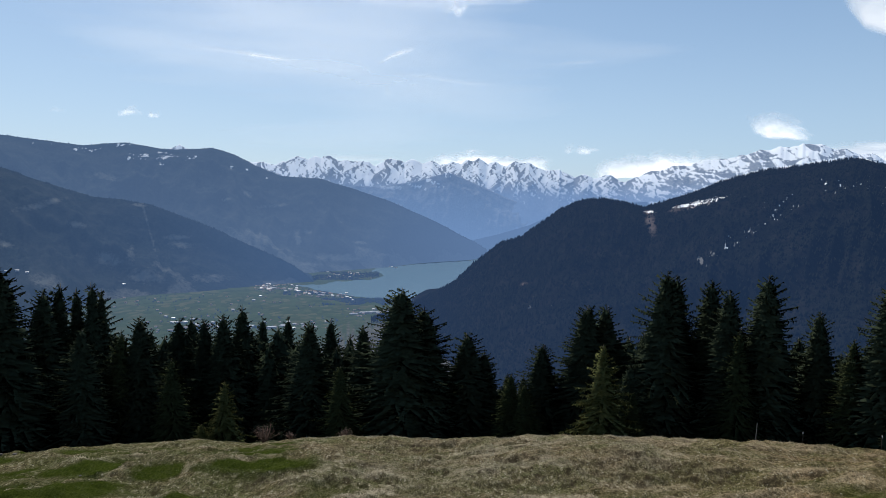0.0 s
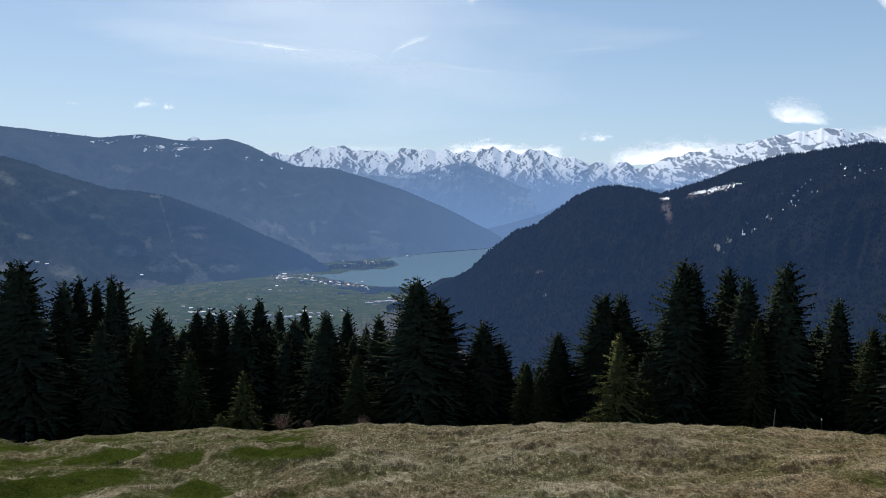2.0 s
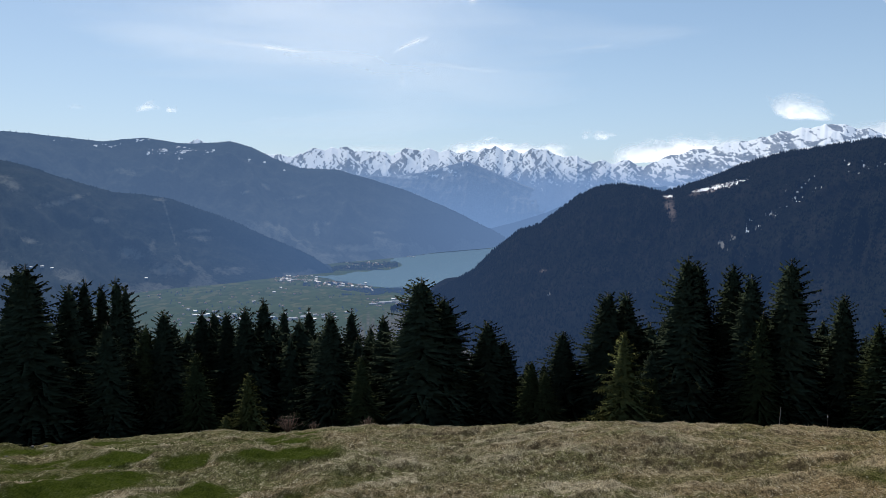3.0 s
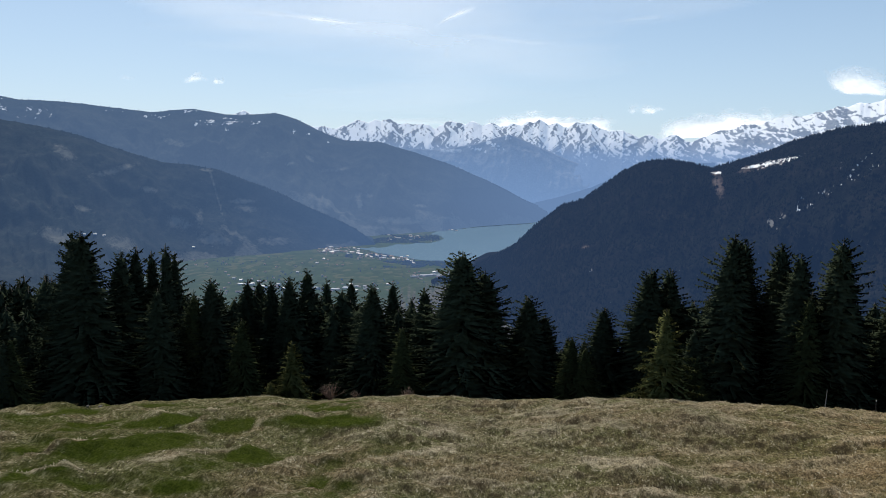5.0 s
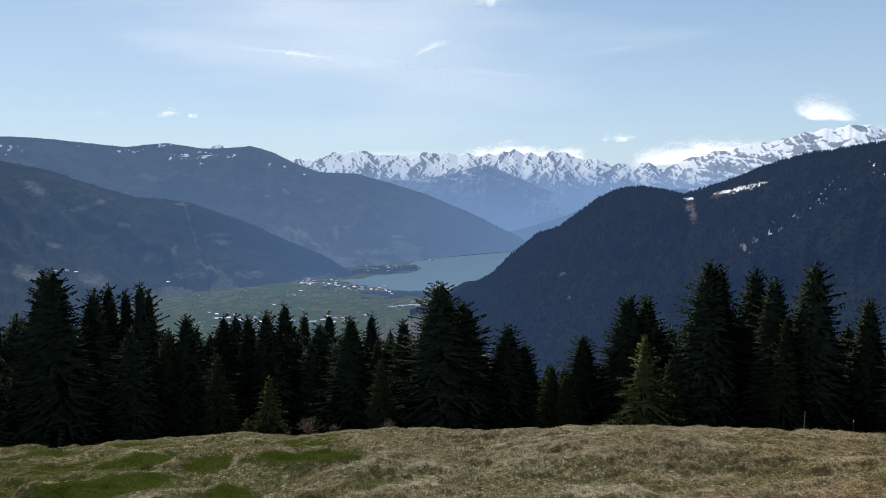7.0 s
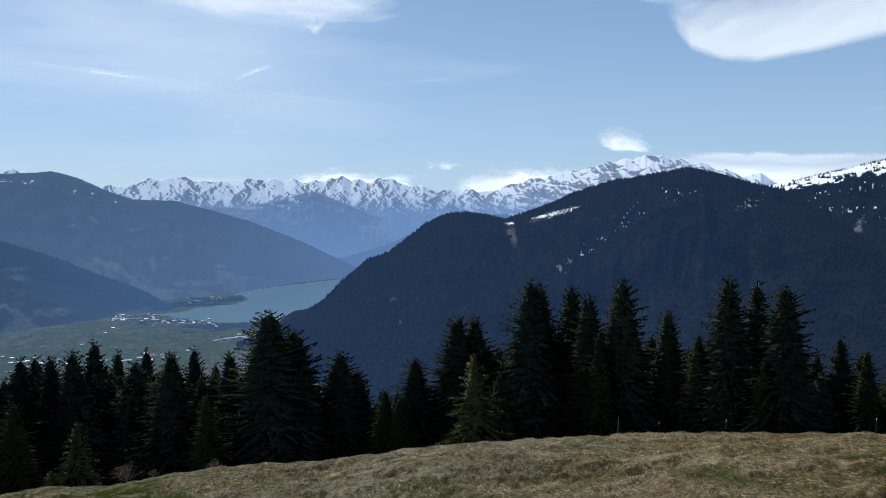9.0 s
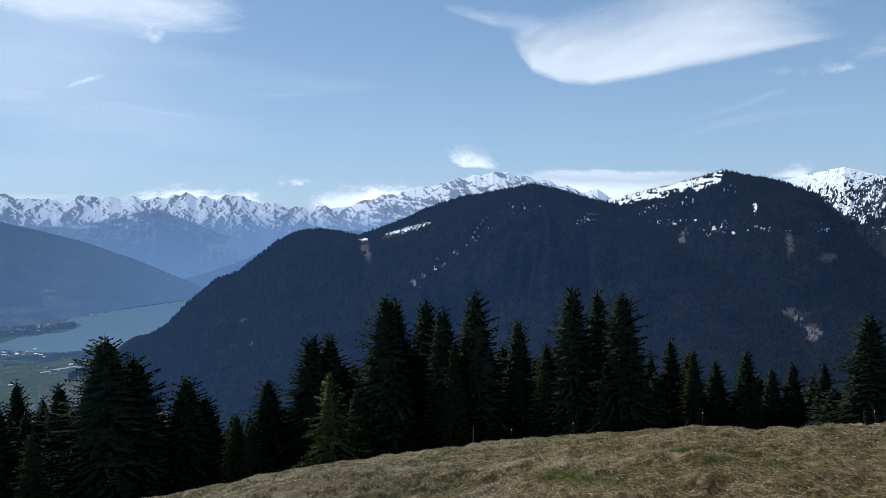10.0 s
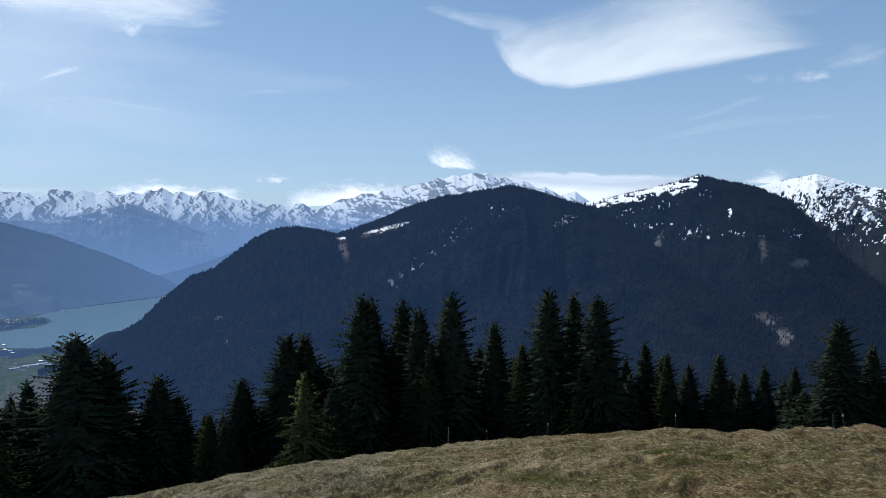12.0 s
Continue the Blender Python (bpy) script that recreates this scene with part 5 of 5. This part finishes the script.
# ---- clouds ----
def cloud_material(name, lo, hi, most, wobble, scale, detail, edge, glow, warp=(0.5, 0.8), foot=0.0):
    m, n, l, b = material(name)
    n.remove(b)
    uv, sep, info = n.new("ShaderNodeUVMap"), n.new("ShaderNodeSeparateXYZ"), n.new("ShaderNodeObjectInfo")
    # ragged outline: the mask's coordinates are pushed about by noise
    wm, wt, push = n.new("ShaderNodeMapping"), n.new("ShaderNodeTexNoise"), n.new("ShaderNodeVectorMath")
    wm.inputs["Scale"].default_value = tuple(0.8 * q for q in scale)
    wt.noise_dimensions = "4D"
    wt.inputs["Scale"].default_value, wt.inputs["Detail"].default_value, wt.inputs["Roughness"].default_value = 1.0, 4, 0.48
    l.new(uv.outputs[0], wm.inputs[0])
    l.new(wm.outputs[0], wt.inputs["Vector"])
    l.new(maths(n, l, "MULTIPLY", info.outputs["Random"], 91.0), wt.inputs["W"])
    push.operation = "MULTIPLY_ADD"
    push.inputs[1].default_value = (warp[0], warp[1], 0)
    back = n.new("ShaderNodeVectorMath")
    back.operation = "ADD"
    back.inputs[1].default_value = (-0.5 * warp[0], -0.5 * warp[1], 0)
    l.new(uv.outputs[0], back.inputs[0])
    l.new(wt.outputs["Color"], push.inputs[0])
    l.new(back.outputs[0], push.inputs[2])
    l.new(push.outputs[0], sep.inputs[0])

    def fall(v, power):
        d = maths(n, l, "ABSOLUTE", maths(n, l, "SUBTRACT", maths(n, l, "MULTIPLY", v, 2.0), 1.0))
        return maths(n, l, "MAXIMUM", maths(n, l, "SUBTRACT", 1.0, maths(n, l, "POWER", d, power)), 0.0)

    def rise(v, power):
        """A level foot, and a slow thinning out towards the top."""
        top = maths(n, l, "SUBTRACT", 1.0, maths(n, l, "POWER", maths(n, l, "MAXIMUM", v, 0.0), power))
        return maths(n, l, "MULTIPLY", remap(n, l, v, 0.0, foot), maths(n, l, "MAXIMUM", top, 0.0))

    upward = rise if foot else fall
    mask = maths(n, l, "MULTIPLY", fall(sep.outputs[0], edge[0]), upward(sep.outputs[1], edge[1]))
    mp, tex = n.new("ShaderNodeMapping"), n.new("ShaderNodeTexNoise")
    mp.inputs["Scale"].default_value = scale
    tex.noise_dimensions = "4D"
    tex.inputs["Scale"].default_value, tex.inputs["Detail"].default_value, tex.inputs["Roughness"].default_value = 1.0, detail, 0.53
    l.new(uv.outputs[0], mp.inputs[0])
    l.new(mp.outputs[0], tex.inputs["Vector"])
    l.new(maths(n, l, "MULTIPLY", info.outputs["Random"], 40.0), tex.inputs["W"])
    v = maths(n, l, "ADD", mask, maths(n, l, "MULTIPLY", maths(n, l, "SUBTRACT", tex.outputs["Fac"], 0.5), wobble))
    alpha = remap(n, l, v, lo, hi, 0.0, most)
    # nothing is left at the rim of the bank
    rim = n.new("ShaderNodeSeparateXYZ")
    l.new(uv.outputs[0], rim.inputs[0])
    alpha = maths(n, l, "MULTIPLY", alpha, remap(n, l, maths(n, l, "MULTIPLY", fall(rim.outputs[0], 2.0), upward(rim.outputs[1], 2.0)), 0.0, 0.25))
    # part of the clouds' sunlit brightness is painted in as emission
    em, di, tr, clear = n.new("ShaderNodeEmission"), n.new("ShaderNodeBsdfDiffuse"), n.new("ShaderNodeBsdfTranslucent"), n.new("ShaderNodeBsdfTransparent")
    em.inputs[0].default_value, em.inputs[1].default_value = (0.99, 0.975, 0.965, 1), glow
    di.inputs[0].default_value = tr.inputs[0].default_value = (0.9, 0.9, 0.9, 1)
    a1, a2, mix = n.new("ShaderNodeMixShader"), n.new("ShaderNodeAddShader"), n.new("ShaderNodeMixShader")
    l.new(di.outputs[0], a1.inputs[1])
    l.new(tr.outputs[0], a1.inputs[2])
    l.new(a1.outputs[0], a2.inputs[0])
    l.new(em.outputs[0], a2.inputs[1])
    l.new(alpha, mix.inputs[0])
    l.new(clear.outputs[0], mix.inputs[1])
    l.new(a2.outputs[0], mix.inputs[2])
    l.new(mix.outputs[0], n["Material Output"].inputs[0])
    return m


M_CUMULUS = cloud_material("heap_cloud", 0.24, 0.85, 0.88, 1.5, (3.2, 2.2, 1), 7, (1.5, 1.2), 0.36, (0.40, 0.5), foot=0.16)
M_SCRAP = cloud_material("torn_cloud", 0.32, 1.1, 0.85, 1.5, (3.4, 1.8, 1), 8, (1.6, 1.4), 0.36, (0.7, 0.9), foot=0.4)
M_BANK = cloud_material("bank_cloud", 0.26, 0.70, 0.80, 1.2, (7.0, 2.0, 1), 8, (3.0, 2.2), 0.36, (0.16, 0.55), foot=0.06)
M_SHEET = cloud_material("sheet_cloud", 0.08, 0.34, 0.95, 0.7, (9.0, 1.6, 1), 8, (4.0, 2.6), 0.36, (0.12, 0.35), foot=0.05)
M_LENS = cloud_material("lens_cloud", 0.06, 0.60, 0.95, 0.75, (2.6, 1.6, 1), 8, (3.0, 1.3), 0.34, (0.16, 0.14), foot=0.16)
M_OVER = cloud_material("high_cloud", 0.25, 1.1, 0.92, 1.3, (2.5, 2.5, 1), 9, (2.2, 2.0), 0.34, (0.35, 0.6))
M_VEIL = cloud_material("veil_cloud", 0.42, 1.5, 0.44, 1.3, (2.6, 5, 1), 9, (1.6, 1.6), 0.3, (0.6, 0.6))
M_WISP = cloud_material("wisp_cloud", 0.35, 1.3, 0.5, 1.3, (3.0, 1.5, 1), 9, (2, 1.4), 0.4, (0.6, 0.9))
M_TRAIL = cloud_material("trail_cloud", 0.15, 1.05, 0.38, 0.9, (5.0, 1.2, 1), 7, (2.2, 1.4), 0.4, (0.1, 0.5))
M_FAINT = cloud_material("faint_cloud", 0.35, 1.3, 0.17, 1.3, (4.0, 1.5, 1), 9, (2, 1.4), 0.4, (0.5, 0.9))


def cloud(lower, upper, r, mat, label, name="cloud", cols=48, rows=16):
    """A thin curved bank of cloud between a lower and an upper edge, given as (azimuth, elevation) from left to right."""
    u, v = np.meshgrid(np.linspace(0, 1, cols), np.linspace(0, 1, rows))
    lo, up = np.array(lower, float), np.array(upper, float)
    tl, tu = np.linspace(0, 1, len(lo)), np.linspace(0, 1, len(up))
    az = np.interp(u, tl, lo[:, 0]) * (1 - v) + np.interp(u, tu, up[:, 0]) * v
    el = np.interp(u, tl, lo[:, 1]) * (1 - v) + np.interp(u, tu, up[:, 1]) * v
    rr = r * (1 - 0.015 * np.sin(np.pi * u) * np.sin(np.pi * v)) + 12 * fbm(u * 6, v * 3, 3, 4)
    x, y = spread(az, rr)
    ob = sheet(name, x, y, EYE + rr * np.tan(np.radians(el)), [mat], uv=(u, v))
    ob.visible_shadow = False
    return tagged(ob, label, "cloud", "clouds", "structure")


HEAP, VEIL, WISP = "small white heap cloud over the mountains", "thin white veil of high cloud", "thin white wisp of high cloud"


def puff(a0, a1, e0, e1, mat=M_CUMULUS, label=HEAP, r=4880):
    cloud([(a0, e0), (a1, e0)], [(a0, e1), (a1, e1)], r, mat, label)


puff(24.7, 22.4, 5.5, 6.6, M_SCRAP)
puff(22.6, 21.3, 5.6, 6.3, M_SCRAP)
puff(28.8, 27.6, 5.5, 6.1, M_FAINT, WISP)
puff(-9.2, -12.4, 3.75, 4.85, M_SCRAP)
puff(-11.0, -22.6, 2.0, 4.15, M_BANK)
puff(-14.6, -20.2, 2.4, 4.5, M_CUMULUS)
puff(2.2, -9.4, 2.2, 4.0, M_BANK)
puff(0.6, -5.4, 2.8, 4.35, M_CUMULUS)
puff(11.0, 2.0, 2.6, 3.9, M_VEIL, VEIL)
cloud([(-22.3, 5.3), (-24.5, 4.95), (-27.6, 4.6)], [(-22.3, 7.2), (-24.0, 7.6), (-27.6, 6.0)], 4880, M_CUMULUS, HEAP)
cloud([(-27.2, 2.2), (-46.0, 1.6)], [(-27.2, 4.95), (-34.0, 4.75), (-46.0, 4.1)], 4880, M_SHEET, "long flat white bank of cloud behind the mountains")
puff(-46.4, -50.4, 3.0, 4.6)
puff(-48.8, -53.2, 9.9, 11.4, M_SCRAP, HEAP, 3600)
puff(-51.5, -56.5, 10.6, 12.6, M_VEIL, VEIL, 3600)
puff(-46.6, -48.8, 10.3, 11.2, M_FAINT, WISP, 3600)
cloud([(-28.6, 13.4), (-29.8, 11.9), (-31.8, 11.1), (-34.2, 10.7), (-37.8, 11.0), (-41.3, 11.4), (-45.8, 11.85), (-52.2, 12.3)],
      [(-26.9, 17.2), (-29.4, 16.6), (-32.6, 16.9), (-36.7, 17.6), (-40.8, 18.6), (-44.8, 18.6), (-48.8, 16.6), (-53.0, 13.6)], 3600, M_LENS, "large smooth white lens-shaped cloud with a soft upper edge", cols=90, rows=40)
cloud([(-22.6, 16.9), (-27.0, 15.3), (-33.0, 12.6)], [(-22.6, 17.8), (-27.0, 17.2), (-33.0, 16.6)], 3610, M_WISP, WISP)
cloud([(-33, 15.5), (-40, 13.5), (-47, 12.2), (-56, 12.0)], [(-33, 19), (-42, 21), (-50, 20), (-60, 18)], 3700, M_VEIL, VEIL)
cloud([(14, 14.5), (7, 14.4), (1.5, 14.7), (-4, 14.6), (-8, 15.2)], [(14, 19), (7, 20), (0, 20), (-5, 18.6), (-9, 17.0)], 3600, M_OVER, "bright white bank of cloud high overhead", cols=70, rows=30)
puff(0.6, -1.9, 14.0, 15.5, M_WISP, WISP, 3600)
cloud([(5.8, 10.2), (4.2, 10.9), (2.0, 11.75)], [(5.2, 10.9), (3.9, 11.6), (2.2, 12.2)], 3600, M_TRAIL, WISP)
cloud([(16.5, 10.6), (14.0, 10.4), (11.2, 10.2)], [(16.5, 11.0), (14.0, 10.9), (11.2, 10.6)], 3600, M_TRAIL, WISP)
cloud([(21.0, 10.6), (13.0, 10.5)], [(21.0, 11.4), (13.0, 11.0)], 3620, M_FAINT, WISP)
cloud([(6.6, 9.7), (1.0, 9.3), (-5.2, 8.6)], [(6.6, 10.25), (1.0, 9.9), (-5.2, 9.2)], 3600, M_FAINT, WISP)
cloud([(-7.6, 10.45), (-12.5, 10.75)], [(-7.6, 10.85), (-12.5, 11.2)], 3600, M_FAINT, WISP)
cloud([(4.9, 7.9), (4.3, 7.9)], [(4.9, 9.1), (4.3, 9.1)], 3600, M_FAINT, WISP)
cloud([(-39, 6.2), (-46, 7.0), (-54, 7.2)], [(-39, 7.0), (-46, 8.3), (-54, 8.4)], 3700, M_FAINT, WISP)
cloud([(-41, 7.4), (-46, 8.4), (-49, 9.4)], [(-41, 8.1), (-46, 9.2), (-49, 10.0)], 3700, M_FAINT, WISP)
# thin cirrus, with glowing sheets added to whiten the sky towards the sun
puff(40, -14, 8.0, 20, M_VEIL, VEIL, 3750)
puff(27, -7, 10, 21, M_VEIL, VEIL, 3700)
puff(34, -20, 3.0, 17, M_VEIL, VEIL, 3800)
